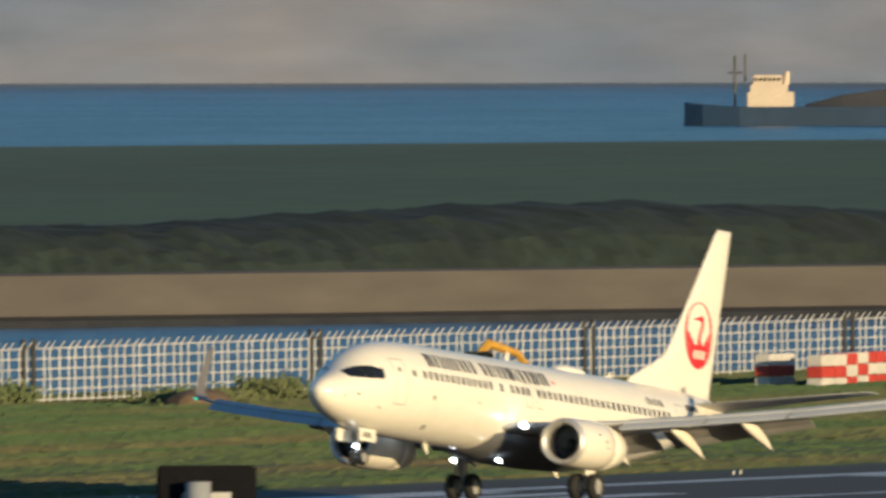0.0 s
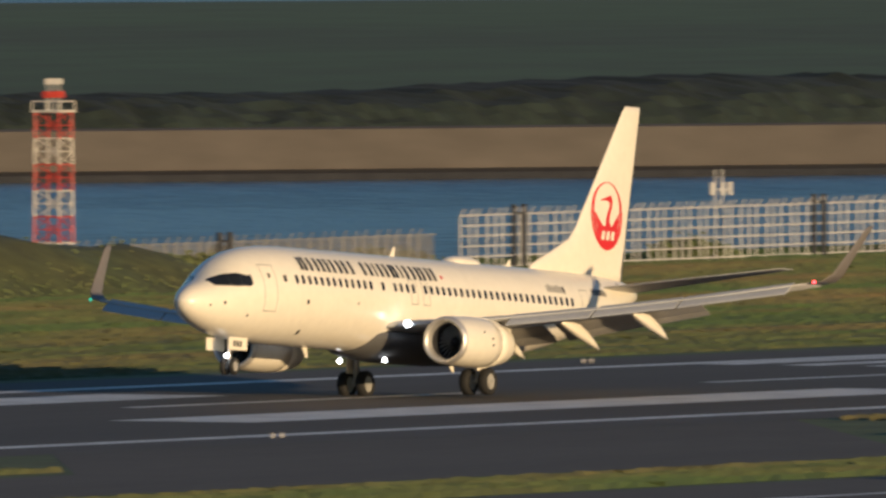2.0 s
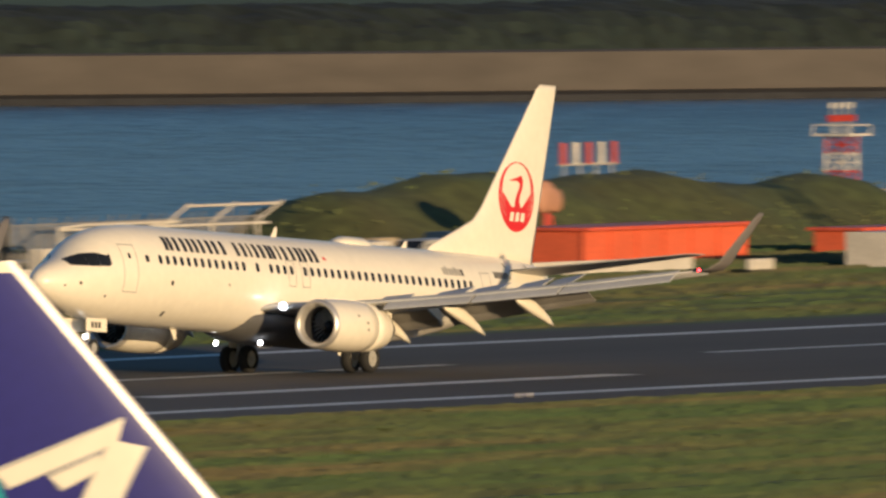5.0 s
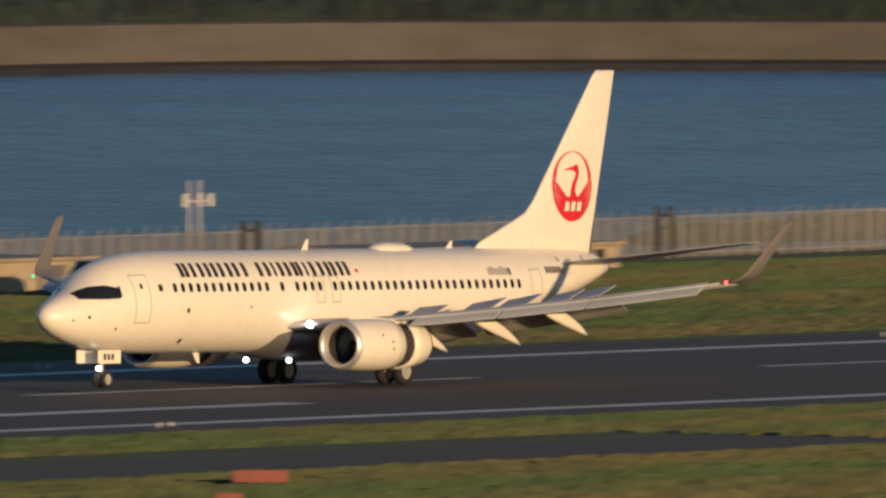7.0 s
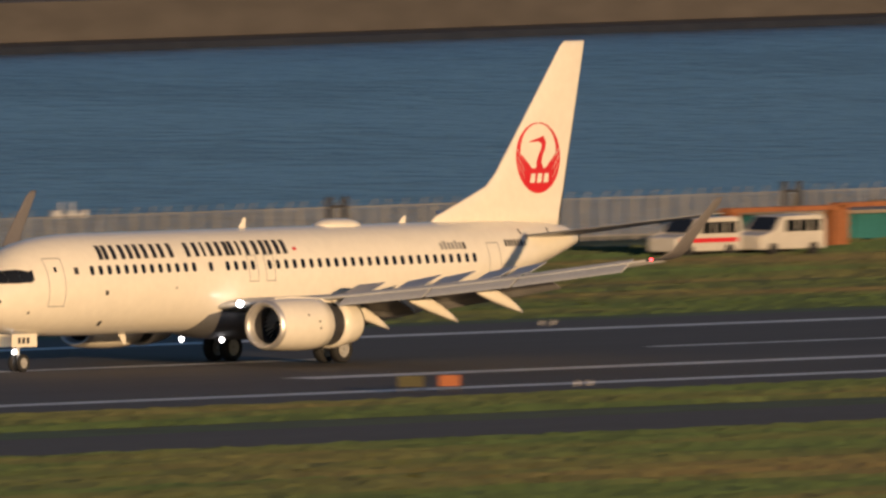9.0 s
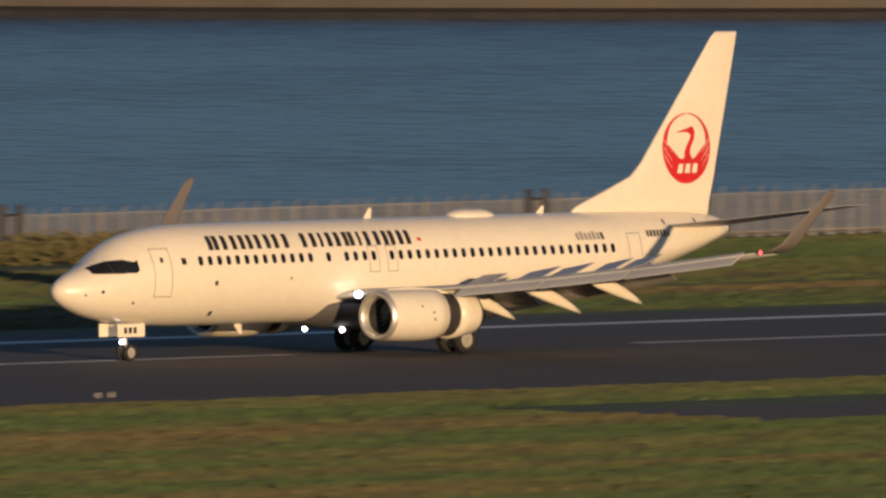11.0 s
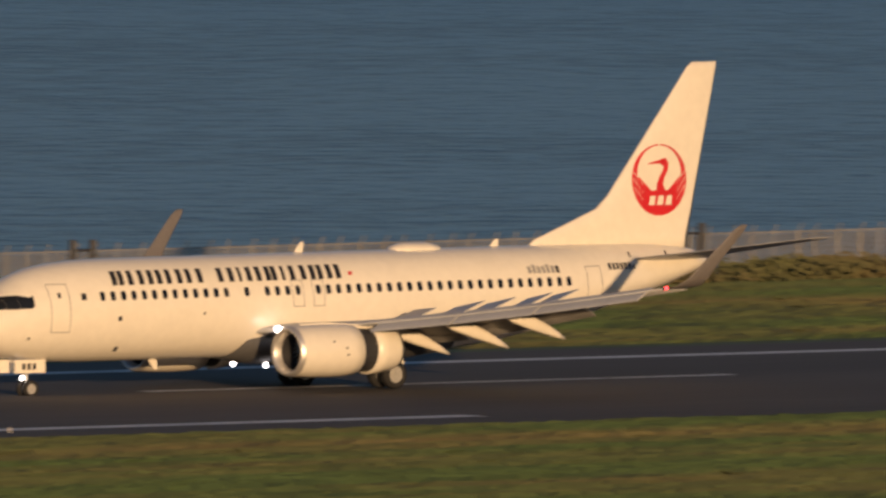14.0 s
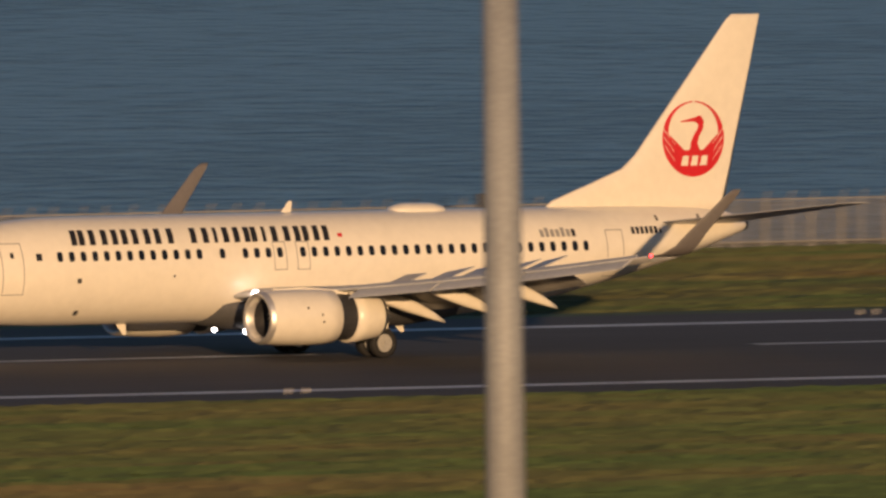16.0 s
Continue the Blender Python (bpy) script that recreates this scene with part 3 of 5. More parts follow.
        for k in range(6):
            bm = bmesh.new()
            decal(bm, 32.0 + k * 0.22, 32.0 + k * 0.22 + 0.15, 4.32, 4.58, side)
            part("registration_mark", bm, M_DARK, hull)
    # satellite dome and blade aerials
    bm = bmesh.new()
    rr = []
    for x, hw, h in ((22.0, 0.1, 0.02), (22.15, 0.38, 0.20), (22.6, 0.5, 0.32), (23.8, 0.5, 0.32), (24.3, 0.4, 0.22), (24.6, 0.1, 0.02)):
        rr.append([(x - X0, hw * math.cos(a), 5.28 + (h if math.sin(a) > 0 else 0.1) * math.sin(a)) for a in [2 * math.pi * i / 16 for i in range(16)]])
    loft(bm, rr)
    part("satellite_dome", bm, M_WHITE, hull, smooth=True)
    for x, z, up in ((17.5, 5.33, 0.42), (27.3, 5.33, 0.3), (10.2, 1.35, -0.42), (22.5, 1.1, -0.3)):
        bm = bmesh.new()
        loft(bm, [foil_dir((x - 0.25 - X0, 0, z), (x + 0.2 - X0, 0, z), 0.03, (0, 1, 0), 4), foil_dir((x - X0 + 0.08, 0, z + up), (x + 0.24 - X0, 0, z + up), 0.015, (0, 1, 0), 4)])
        part("blade_aerial", bm, M_WHITE, hull)
    # fin with dorsal fillet
    bm = bmesh.new()
    fin = ((5.0, 28.6, 37.1, 0.10), (5.55, 29.3, 37.15, 0.2), (6.2, 31.1, 37.3, 0.28), (6.7, 32.45, 37.42, 0.3), (7.2, 33.05, 37.52, 0.28), (12.2, 37.15, 38.66, 0.09), (12.43, 37.42, 38.70, 0.05))
    loft(bm, [foil_dir((le - X0, 0, z), (te - X0, 0, z), th, (0, 1, 0), 10) for z, le, te, th in fin])
    tail = part("fin", bm, M_WHITE, root, smooth=False)
    for p in tail.data.polygons:
        p.use_smooth = True
    # round emblem laid on the fin: a crescent, a bowl, a curved stroke and three pale bars
    def fin_skin(x, z, side, out):
        for lo, hi in zip(fin, fin[1:]):
            if z <= hi[0]:
                break
        k = (z - lo[0]) / (hi[0] - lo[0])
        le, te, th = [lo[i] + (hi[i] - lo[i]) * k for i in (1, 2, 3)]
        u = min(1, max(0, (x - le) / (te - le)))
        h = 1.48 * math.sqrt(u) - 0.63 * u - 1.76 * u * u + 1.42 * u ** 3 - 0.51 * u ** 4
        return Vector((x - X0, side * (th * h + out), z))

    cx, cz, r = 35.66, 7.78, 1.42
    for side in (-1, 1):
        def ribbon(left, right, mat, nm, out, lab, n=4):
            bm = bmesh.new()
            rows = [[fin_skin(cx + r * (a[0] + (b[0] - a[0]) * i / n), cz + r * (a[1] + (b[1] - a[1]) * i / n), side, out) for i in range(n + 1)] for a, b in zip(left, right)]
            patch_grid(bm, rows)
            part(nm, bm, mat, tail, lab)
        arc = [radians(92 + 356 * i / 60) for i in range(61)]
        outer = [(math.cos(t), math.sin(t)) for t in arc]
        inner = [(0.80 * math.cos(t), 0.165 + 0.80 * math.sin(t)) for t in arc]
        ribbon(outer, inner, M_RED, "emblem_ring", 0.010, "red crescent ring")
        xs = [-0.78 + 1.56 * i / 24 for i in range(25)]
        low = [(x, -math.sqrt(max(0, 0.94 - x * x))) for x in xs]
        top = [(x, -0.30 + 0.42 * max(0, abs(x) - 0.30) / 0.48 + 0.10 * max(0, 1 - abs(x - 0.02) / 0.2)) for x in xs]
        ribbon(low, top, M_RED, "emblem_bowl", 0.014, "red lower bowl")
        ribbon([(-0.12, -0.32), (-0.10, -0.1), (0.0, 0.1), (0.12, 0.26), (0.15, 0.38), (0.02, 0.45)], [(0.22, -0.32), (0.12, -0.12), (0.17, 0.06), (0.30, 0.26), (0.33, 0.45), (0.22, 0.62)],
               M_RED, "emblem_stroke", 0.018, "red curved stroke")
        ribbon([(0.20, 0.62), (0.0, 0.56), (-0.42, 0.47)], [(0.12, 0.42), (0.0, 0.46), (-0.42, 0.445)], M_RED, "emblem_stroke", 0.018, "red pointed stroke")
        for sx in (-1, 1):
            for k in range(3):
                za = 0.30 - 0.22 * k
                ribbon([(sx * (0.97 - 0.02 * k), za), (sx * 0.62, za - 0.42)], [(sx * (0.96 - 0.02 * k), za - 0.05), (sx * 0.62, za - 0.435)], M_WHITE, "emblem_slit", 0.020, "white feather slit")
        for k in range(3):
            xa = -0.46 + k * 0.31
            ribbon([(xa + 0.04, -0.70), (xa + 0.11, -0.44)], [(xa + 0.26, -0.70), (xa + 0.30, -0.44)], M_WHITE, "emblem_bar", 0.022, "white slanted bar")
    # tailplanes
    for side in (-1, 1):
        bm = bmesh.new()
        loft(bm, [foil((33.2 - X0, side * 0.5, 4.62), (37.2 - X0, side * 0.5, 4.62), 0.2), foil((37.6 - X0, side * 7.0, 5.52), (38.9 - X0, side * 7.0, 5.52), 0.06),
                  foil((37.95 - X0, side * 7.18, 5.54), (38.9 - X0, side * 7.18, 5.54), 0.03)])
        part("tailplane", bm, M_GREY, root, smooth=True)
        for xa, z0, z1 in ((33.35, 4.32, 4.50), (33.35, 4.78, 4.98), (35.4, 4.78, 4.98)):
            bm = bmesh.new()
            decal(bm, xa, xa + 0.1, z0, z1, side)
            part("trim_mark", bm, M_DARK, hull)
    spoilers, sleeves, gears = [], [], []
    for side in (-1, 1):
        # wing
        bm = bmesh.new()
        secs = []
        for y, th in ((0.8, 0.62), (1.9, 0.60), (4.2, 0.42), (5.6, 0.36), (9, 0.26), (13, 0.2), (16.6, 0.13)):
            secs.append(foil((wing_le(y) - X0, side * y, wing_z(y)), (wing_te(y) - X0, side * y, wing_z(y) - 0.06), th, 12))
        loft(bm, secs)
        wing = part("wing", bm, M_GREY, root, smooth=True)
        # leading-edge slats
        for y0, y1 in ((5.9, 8.9), (9.0, 12.0), (12.1, 16.0)):
            bm = bmesh.new()
            loft(bm, [foil((wing_le(y) - 0.46 - X0, side * y, wing_z(y) - 0.36), (wing_le(y) + 0.38 - X0, side * y, wing_z(y) + 0.15), 0.10, 6) for y in (y0, y1)])
            part("slat", bm, M_GREY, wing, "grey drooped leading-edge slat")
        # blended winglet
        bm = bmesh.new()
        secs = []
        for y, z, le, te, up in ((16.6, wing_z(16.6), wing_le(16.6), wing_te(16.6), (0, 0, 1)), (17.1, wing_z(16.6) + 0.1, 22.7, 23.95, (0, -side * 0.4, 1)),
                                 (17.4, wing_z(16.6) + 0.4, 23.1, 24.1, (0, -side * 1.0, 0.7)), (17.52, wing_z(16.6) + 0.9, 23.6, 24.45, (0, -side, 0.3)),
                                 (17.85, 6.35, 25.05, 25.6, (0, -side, 0.2)), (17.88, 6.55, 25.35, 25.7, (0, -side, 0.2))):
            secs.append(foil_dir((le - X0, side * y, z), (te - X0, side * y, z), 0.06, up, 8))
        loft(bm, secs)
        part("winglet", bm, M_WINGLET, root, "tall upswept winglet", smooth=True)
        bm = bmesh.new()
        bmesh.ops.create_icosphere(bm, subdivisions=2, radius=0.07, matrix=Matrix.Translation((22.35 - X0, side * 16.95, wing_z(16.6) + 0.05)))
        part("tip_light", bm, M_REDLAMP if side < 0 else M_GREENLAMP, root)
        # flaps, drooped, in two stages
        for y0, y1 in ((2.2, 5.4), (5.9, 11.8)):
            for dx, dz, ch, dr, nm in ((-0.40, -0.10, 1.0, 0.38, "flap"), (0.42, -0.45, 0.48, 0.60, "aft_flap")):
                bm = bmesh.new()
                secs = []
                for y in (y0, y1):
                    k = 1.0 if y < 6 else 1 - (y - 6) * 0.07
                    le = Vector((wing_te(y) + dx * k - X0, side * y, wing_z(y) - 0.02 + dz * k))
                    secs.append(foil(le, le + Vector((ch * k * 0.85, 0, -ch * k * dr)), 0.11 * k, 6))
                loft(bm, secs)
                part(nm, bm, M_FLAP, wing)
        # aileron
        bm = bmesh.new()
        loft(bm, [foil((wing_te(y) - 0.5 - X0, side * y, wing_z(y) + 0.02), (wing_te(y) + 0.02 - X0, side * y, wing_z(y) - 0.02), 0.06, 5) for y in (12.2, 15.6)])
        part("aileron", bm, M_GREY, wing)
        # flap track fairings: a fixed front under the wing, a drooped tail that runs out to a point
        for y, ln in ((3.6, 0.93), (6.9, 0.93), (9.8, 0.86)):
            bm = bmesh.new()
            a = Vector((wing_te(y) - 1.9 - X0, side * y, wing_z(y) - 0.22))
            secs = []
            for f, drop, w, h in ((0.0, 0.0, 0.03, 0.04), (0.4, 0.10, 0.15, 0.14), (1.0, 0.20, 0.19, 0.24), (1.5, 0.32, 0.20, 0.28), (2.2, 0.56, 0.17, 0.23), (2.9, 0.84, 0.11, 0.14), (3.4, 1.06, 0.03, 0.05)):
                p = a + Vector((ln * f, 0, -drop * ln))
                secs.append([p + Vector((0, w * math.copysign(abs(math.cos(t)) ** 0.7, math.cos(t)), h * math.copysign(abs(math.sin(t)) ** 0.8, math.sin(t)))) for t in [2 * math.pi * i / 14 for i in range(14)]])
            loft(bm, secs)
            part("flap_fairing", bm, M_WHITE, wing, "cream pointed flap track fairing", smooth=True)
        # ground spoilers: hinged at their front edge
        for y0, y1 in ((3.4, 4.8), (5.9, 7.34), (7.36, 8.8), (9.3, 10.54), (10.56, 11.8)):
            y = (y0 + y1) / 2
            slope = (wing_te(y1) - wing_te(y0)) / (y1 - y0) * side
            rise = (wing_z(y1) - wing_z(y0)) / (y1 - y0) * side
            hinge = Vector((wing_te(y) - 1.35 - X0, side * y, wing_z(y) + 0.17))
            half = (y1 - y0) / 2
            bm = bmesh.new()
            pts = [(-slope * half, -half, -rise * half), (slope * half, half, rise * half)]
            q = [Vector(pts[0]), Vector(pts[0]) + Vector((1.1, 0, 0)), Vector(pts[1]) + Vector((1.1, 0, 0)), Vector(pts[1])]
            lo = [bm.verts.new(p) for p in q]
            hi = [bm.verts.new(p + Vector((0, 0, 0.04))) for p in q]
            bm.faces.new(lo[::-1])
            bm.faces.new(hi)
            for i in range(4):
                bm.faces.new((lo[i], lo[(i + 1) % 4], hi[(i + 1) % 4], hi[i]))
            sp = part("spoiler", bm, M_GREY, root, "grey hinged spoiler panel")
            spoilers.append((sp, hinge))
        # engine
        ey, ez = side * 4.9, 1.62
        eng = empty("engine")
        eng.parent = root
        bm = bmesh.new()
        prof = ((13.35, 0.74), (13.1, 0.80), (12.98, 0.88), (13.02, 0.97), (13.2, 1.03))
        loft(bm, [ring_x(x, r, ez, 32, 0.93, ey) for x, r in prof], caps=False)
        part("intake_lip", bm, M_ALU, eng, "polished metal intake lip", smooth=True)
        bm = bmesh.new()
        loft(bm, [ring_x(x, r, ez, 32, 0.93, ey) for x, r in ((13.2, 1.01), (13.8, 1.06), (14.8, 1.09), (15.6, 1.07), (16.15, 1.03), (16.2, 0.94))], caps=False)
        part("fan_cowl", bm, M_WHITE, eng, smooth=True)
        for xa, ang in ((14.6, 158), (15.2, 172), (15.25, 186)):
            bm = bmesh.new()
            t = radians(ang if side < 0 else 180 - ang)
            c = Vector((xa - X0, ey + 1.085 * math.cos(t), ez + 1.085 * math.sin(t)))
            bmesh.ops.create_icosphere(bm, subdivisions=1, radius=0.05, matrix=Matrix.Translation(c))
            part("cowl_latch", bm, M_DARK, eng)
        bm = bmesh.new()
        loft(bm, [ring_x(x, r, ez, 32, 0.95, ey) for x, r in ((13.35, 0.74), (14.0, 0.76), (14.3, 0.5), (14.31, 0.02))], caps=False)
        part("intake_duct", bm, M_DARK, eng, smooth=True)
        for i in range(24):
            bm = bmesh.new()
            t = 2 * math.pi * i / 24
            c, s = math.cos(t), math.sin(t)
            vs = [bm.verts.new((x - X0, ey + r * c - k * s, ez + r * s + k * c)) for x, r, k in ((13.92, 0.22, -0.03), (14.05, 0.22, 0.04), (14.1, 0.72, 0.10), (13.9, 0.72, -0.06))]
            bm.faces.new(vs)
            part("fan_blade", bm, M_ALU, eng)
        bm = bmesh.new()
        loft(bm, [ring_x(x, r, ez, 16, 1, ey) for x, r in ((13.65, 0.02), (13.85, 0.16), (14.05, 0.24))])
        part("spinner", bm, M_DARK, eng, smooth=True)
        bm = bmesh.new()
        loft(bm, [ring_x(x, r, ez, 24, 0.95, ey) for x, r in ((16.0, 0.91), (17.1, 0.86))])
        part("reverser_cascade", bm, M_DARK, eng)
        bm = bmesh.new()
        loft(bm, [ring_x(x, r, ez, 32, 0.93, ey) for x, r in ((16.2, 0.92), (16.21, 1.03), (16.7, 0.99), (17.4, 0.87), (17.6, 0.80), (17.2, 0.78))], caps=False)
        sl = part("reverser_sleeve", bm, M_WHITE, eng, "white sliding reverser sleeve", smooth=True)
        sleeves.append(sl)
        bm = bmesh.new()
        loft(bm, [ring_x(x, r, ez, 20, 1, ey) for x, r in ((16.8, 0.62), (17.6, 0.55), (18.3, 0.42), (18.35, 0.3), (18.9, 0.05))])
        part("core_nozzle", bm, M_ALU, eng, smooth=True)
        bm = bmesh.new()
        loft(bm, [[(x - X0, ey - w, z0), (x - X0, ey + w, z0), (x - X0, ey + w, z1), (x - X0, ey - w, z1)] for x, w, z0, z1 in
                  ((13.7, 0.03, 2.6, 2.72), (15.0, 0.16, 2.3, 2.75), (17.0, 0.18, 1.9, 2.6), (18.6, 0.05, 2.0, 2.3))])
        part("pylon", bm, M_WHITE, eng)
        # main gear
        gear = empty("main_gear")
        gear.parent = root
        gears.append(gear)
        bm = bmesh.new()
        rod(bm, (0, side * 2.86, 0.5), (0, side * 2.86, 2.5), 0.11, n=12)
        rod(bm, (0, side * 2.86, 1.25), (0, side * 2.86, 2.5), 0.15, n=12)
        rod(bm, (0, side * 2.86, 1.5), (-0.2, side * 1.4, 2.1), 0.06)
        rod(bm, (0.2, side * 2.86, 0.6), (0.32, side * 2.86, 1.0), 0.04)
        rod(bm, (0.32, side * 2.86, 1.0), (0.12, side * 2.86, 1.4), 0.04)
        rod(bm, (0, side * 2.35, 0.56), (0, side * 3.37, 0.56), 0.09)
        part("strut", bm, M_STEEL, gear)
        bm = bmesh.new()
        box(bm, (-0.45, side * 3.05 - 0.02, 1.0), (0.4, side * 3.05 + 0.02, 2.3), 0.015)
        part("gear_door", bm, M_WHITE, gear)
        for off in (-0.43, 0.43):
            wheel(gear, "wheel", X0, side * 2.86 + off, 0.56, 0.40, M_STEEL)
        # landing lamps in the wing root and under the belly
        bm = bmesh.new()
        bmesh.ops.create_icosphere(bm, subdivisions=2, radius=0.15, matrix=Matrix.Translation((14.6 - X0, side * 2.35, 2.44)))
        part("landing_light", bm, M_LAMP, root, "bright landing light")
        bm = bmesh.new()
        bmesh.ops.create_icosphere(bm, subdivisions=2, radius=0.10, matrix=Matrix.Translation((15.0 - X0, side * 1.05, 1.0)))
        part("landing_light", bm, M_LAMP, root, "bright landing light")
    # nose gear
    gear = empty("nose_gear")
    gear.parent = root
    bm = bmesh.new()
    rod(bm, (4.0 - X0, 0, 0.35), (3.85 - X0, 0, 1.7), 0.07, n=12)
    rod(bm, (3.95 - X0, 0, 0.9), (5.0 - X0, 0, 1.5), 0.045)
    rod(bm, (4.0 - X0, -0.25, 0.35), (4.0 - X0, 0.25, 0.35), 0.05)
    part("strut", bm, M_STEEL, gear)
    for side in (-1, 1):
        wheel(gear, "wheel", 4.0, side * 0.2, 0.35, 0.2, M_STEEL)
        bm = bmesh.new()
        box(bm, (3.0 - X0, side * 0.52 - 0.015, 0.98), (4.5 - X0, side * 0.52 + 0.015, 1.5), 0.012)
        door = part("gear_door", bm, M_WHITE, gear, "white nose gear door")
        for k in range(3):
            bm = bmesh.new()
            a = 3.35 + 0.26 * k
            box(bm, (a - X0, side * 0.543 - 0.004, 1.12), (a + 0.16 - X0, side * 0.543 + 0.004, 1.36))
            part("number_bar", bm, M_DARK, door)
    bm = bmesh.new()
    bmesh.ops.create_icosphere(bm, subdivisions=2, radius=0.09, matrix=Matrix.Translation((3.74 - X0, 0, 0.78)))
    part("taxi_light", bm, M_LAMP, gear, "bright taxi light")
    return root, spoilers, sleeves, gears


AIRLINER, SPOILERS, SLEEVES, GEARS = airliner()
# seconds, x, height, pitch, bank, yaw
ROLL = (
    (0.0, 1112.07, 0.73, 5.14, 0.44, -0.40),
    (0.5, 1084.44, 0.48, 4.81, 3.12, -2.03),
    (1.0, 1057.07, 0.33, 4.76, 4.20, -2.18),
    (1.5, 1029.97, 0.33, 4.35, 1.91, -0.50),
    (2.0, 1003.14, 0.28, 3.30, 1.73, -0.70),
    (2.5, 976.57, 0.00, 2.60, 0.05, -0.66),
    (3.0, 950.27, 0.00, 2.57, 0.63, -0.58),
    (3.5, 924.24, 0.00, 3.03, 0.69, 0.04),
    (4.0, 898.48, 0.00, 3.35, 0.92, 0.26),
    (4.5, 872.99, 0.00, 4.02, 0.71, 0.27),
    (5.0, 847.76, 0.00, 3.81, 0.70, 0.30),
    (5.2, 837.74, 0.00, 3.17, 0.59, 0.29),
    (5.7, 812.89, 0.00, 2.51, 0.55, 0.26),
    (6.2, 788.31, 0.00, 1.86, 0.49, 0.22),
    (6.8, 759.16, 0.00, 1.10, 0.42, 0.19),
    (7.3, 735.16, 0.00, 0.44, 0.37, 0.16),
    (7.5, 725.64, 0.00, 0.44, 0.35, 0.14),
    (8.0, 702.02, 0.00, 0.20, -0.10, -0.22),
    (8.5, 678.67, 0.00, -0.24, 0.50, -0.67),
    (9.0, 655.58, 0.00, -0.04, 0.50, -0.90),
    (9.5, 632.76, 0.00, 0.04, 0.50, -0.90),
    (9.8, 619.20, 0.00, 0.01, 0.48, -0.90),
    (10.3, 596.81, 0.00, -0.04, 0.44, -0.90),
    (10.8, 574.69, 0.00, -0.10, 0.40, -0.90),
    (11.3, 552.83, 0.00, -0.15, 0.35, -0.90),
    (11.8, 531.25, 0.00, -0.20, 0.32, -0.90),
    (12.0, 522.69, 0.00, -0.15, 0.42, -0.90),
    (12.5, 501.48, 0.00, -0.20, 0.50, -0.90),
    (13.0, 480.53, 0.00, -0.33, 0.39, -0.90),
    (13.5, 459.86, 0.00, -0.35, 0.47, -0.83),
    (14.0, 439.45, 0.00, -0.31, 0.50, -0.89),
    (14.5, 419.31, 0.00, -0.34, 0.50, -0.77),
    (15.0, 399.44, 0.00, -0.13, 0.30, -0.46),
    (15.5, 379.83, 0.00, -0.07, 0.47, -0.41),
    (16.0, 360.49, 0.00, -0.07, 0.17, -0.34),
)


# ---------------------------------------------------------------- sea fence
def sea_fence(name, x0, x1, step, height, rails, dark_every, label, lean):
    root = tagged(empty(name), label, "fence")
    bm = bmesh.new()
    r = 0.052 if rails > 3 else 0.045
    rod(bm, (0, 0, -0.1), (0, 0, height - 0.35), r, n=6)
    rod(bm, (0, 0, height - 0.37), (0, -lean, height), r * 0.8, n=6)
    box(bm, (-0.12, -0.12, -0.05), (0.12, 0.12, 0.10))
    mat = M_FENCE if rails > 3 else M_PICKET
    first = part("post", bm, mat, root)
    bm = bmesh.new()
    for dx in (-0.55, 0.55):
        rod(bm, (dx, 0, -0.1), (dx, 0, height + 0.15), 0.16, n=8)
    rod(bm, (-0.55, 0, height - 0.3), (0.55, 0, height - 0.3), 0.06)
    gate = part("gate_post", bm, M_DARK, root)
    n = int((x1 - x0) / step)
    extra = []
    for i in range(n):
        x = x0 + i * step + 0.15 * math.sin(i * 2.3)
        if i == 0:
            first.location = (x, fence_y(x), 0)
        elif i < 290:
            o = new("post", first.data)
            o.parent = root
            o.location = (x, fence_y(x), 0)
            o.rotation_euler = (0, 0.02 * math.sin(i * 5.1), 0)
        else:
            extra.append(x)
    gate.location = (x0 + 7, fence_y(x0 + 7) - 0.05, 0)
    k = 1
    while x0 + 7 + dark_every * k < x1:
        g = new("gate_post", gate.data)
        g.parent = root
        gx = x0 + 7 + dark_every * k
        g.location = (gx, fence_y(gx) - 0.05, 0)
        k += 1
    if extra:
        bm = bmesh.new()
        for x in extra:
            y = fence_y(x)
            rod(bm, (x, y, -0.1), (x, y, height - 0.35), r, n=5)
            rod(bm, (x, y, height - 0.37), (x, y - lean, height), r * 0.8, n=5)
        o = part("post_rest", bm, mat, root)
        tagged(o, kind="stuff")
    # wire mesh as a see-through sheet of fine slats and rails
    bm = bmesh.new()
    for i in range(rails):
        z = 0.25 + (height - 0.6) * i / max(1, rails - 1)
        rail = bmesh.new()
        rod(rail, (x0, fence_y(x0), z), (x1, fence_y(x1), z), 0.044 if rails > 3 else 0.04, n=5)
        part("rail", rail, mat, root)
    m = 0 if rails > 3 else int((x1 - x0) / 0.2)
    for i in range(m):
        x = x0 + i * 0.2
        y = fence_y(x)
        w = 0.055
        a = [bm.verts.new(p) for p in ((x - w, y + 0.05, 0.05), (x + w, y + 0.05, 0.05), (x + w, y + 0.05, height - 0.42), (x - w, y + 0.05, height - 0.42))]
        bm.faces.new(a)
    if m:
        tagged(part("wire_infill", bm, M_WIRE, root, "fine grey wire infill"), kind="stuff")
    return root


sea_fence("sea_fence", 1243, 1760, 1.05, 3.25, 6, 37.5, "tall white grid sea fence with angled post tops", 0.3)
sea_fence("sea_fence", 380, 1240, 1.3, 2.35, 2, 36.0, "grey galvanised picket sea fence along the shore", 0.25)


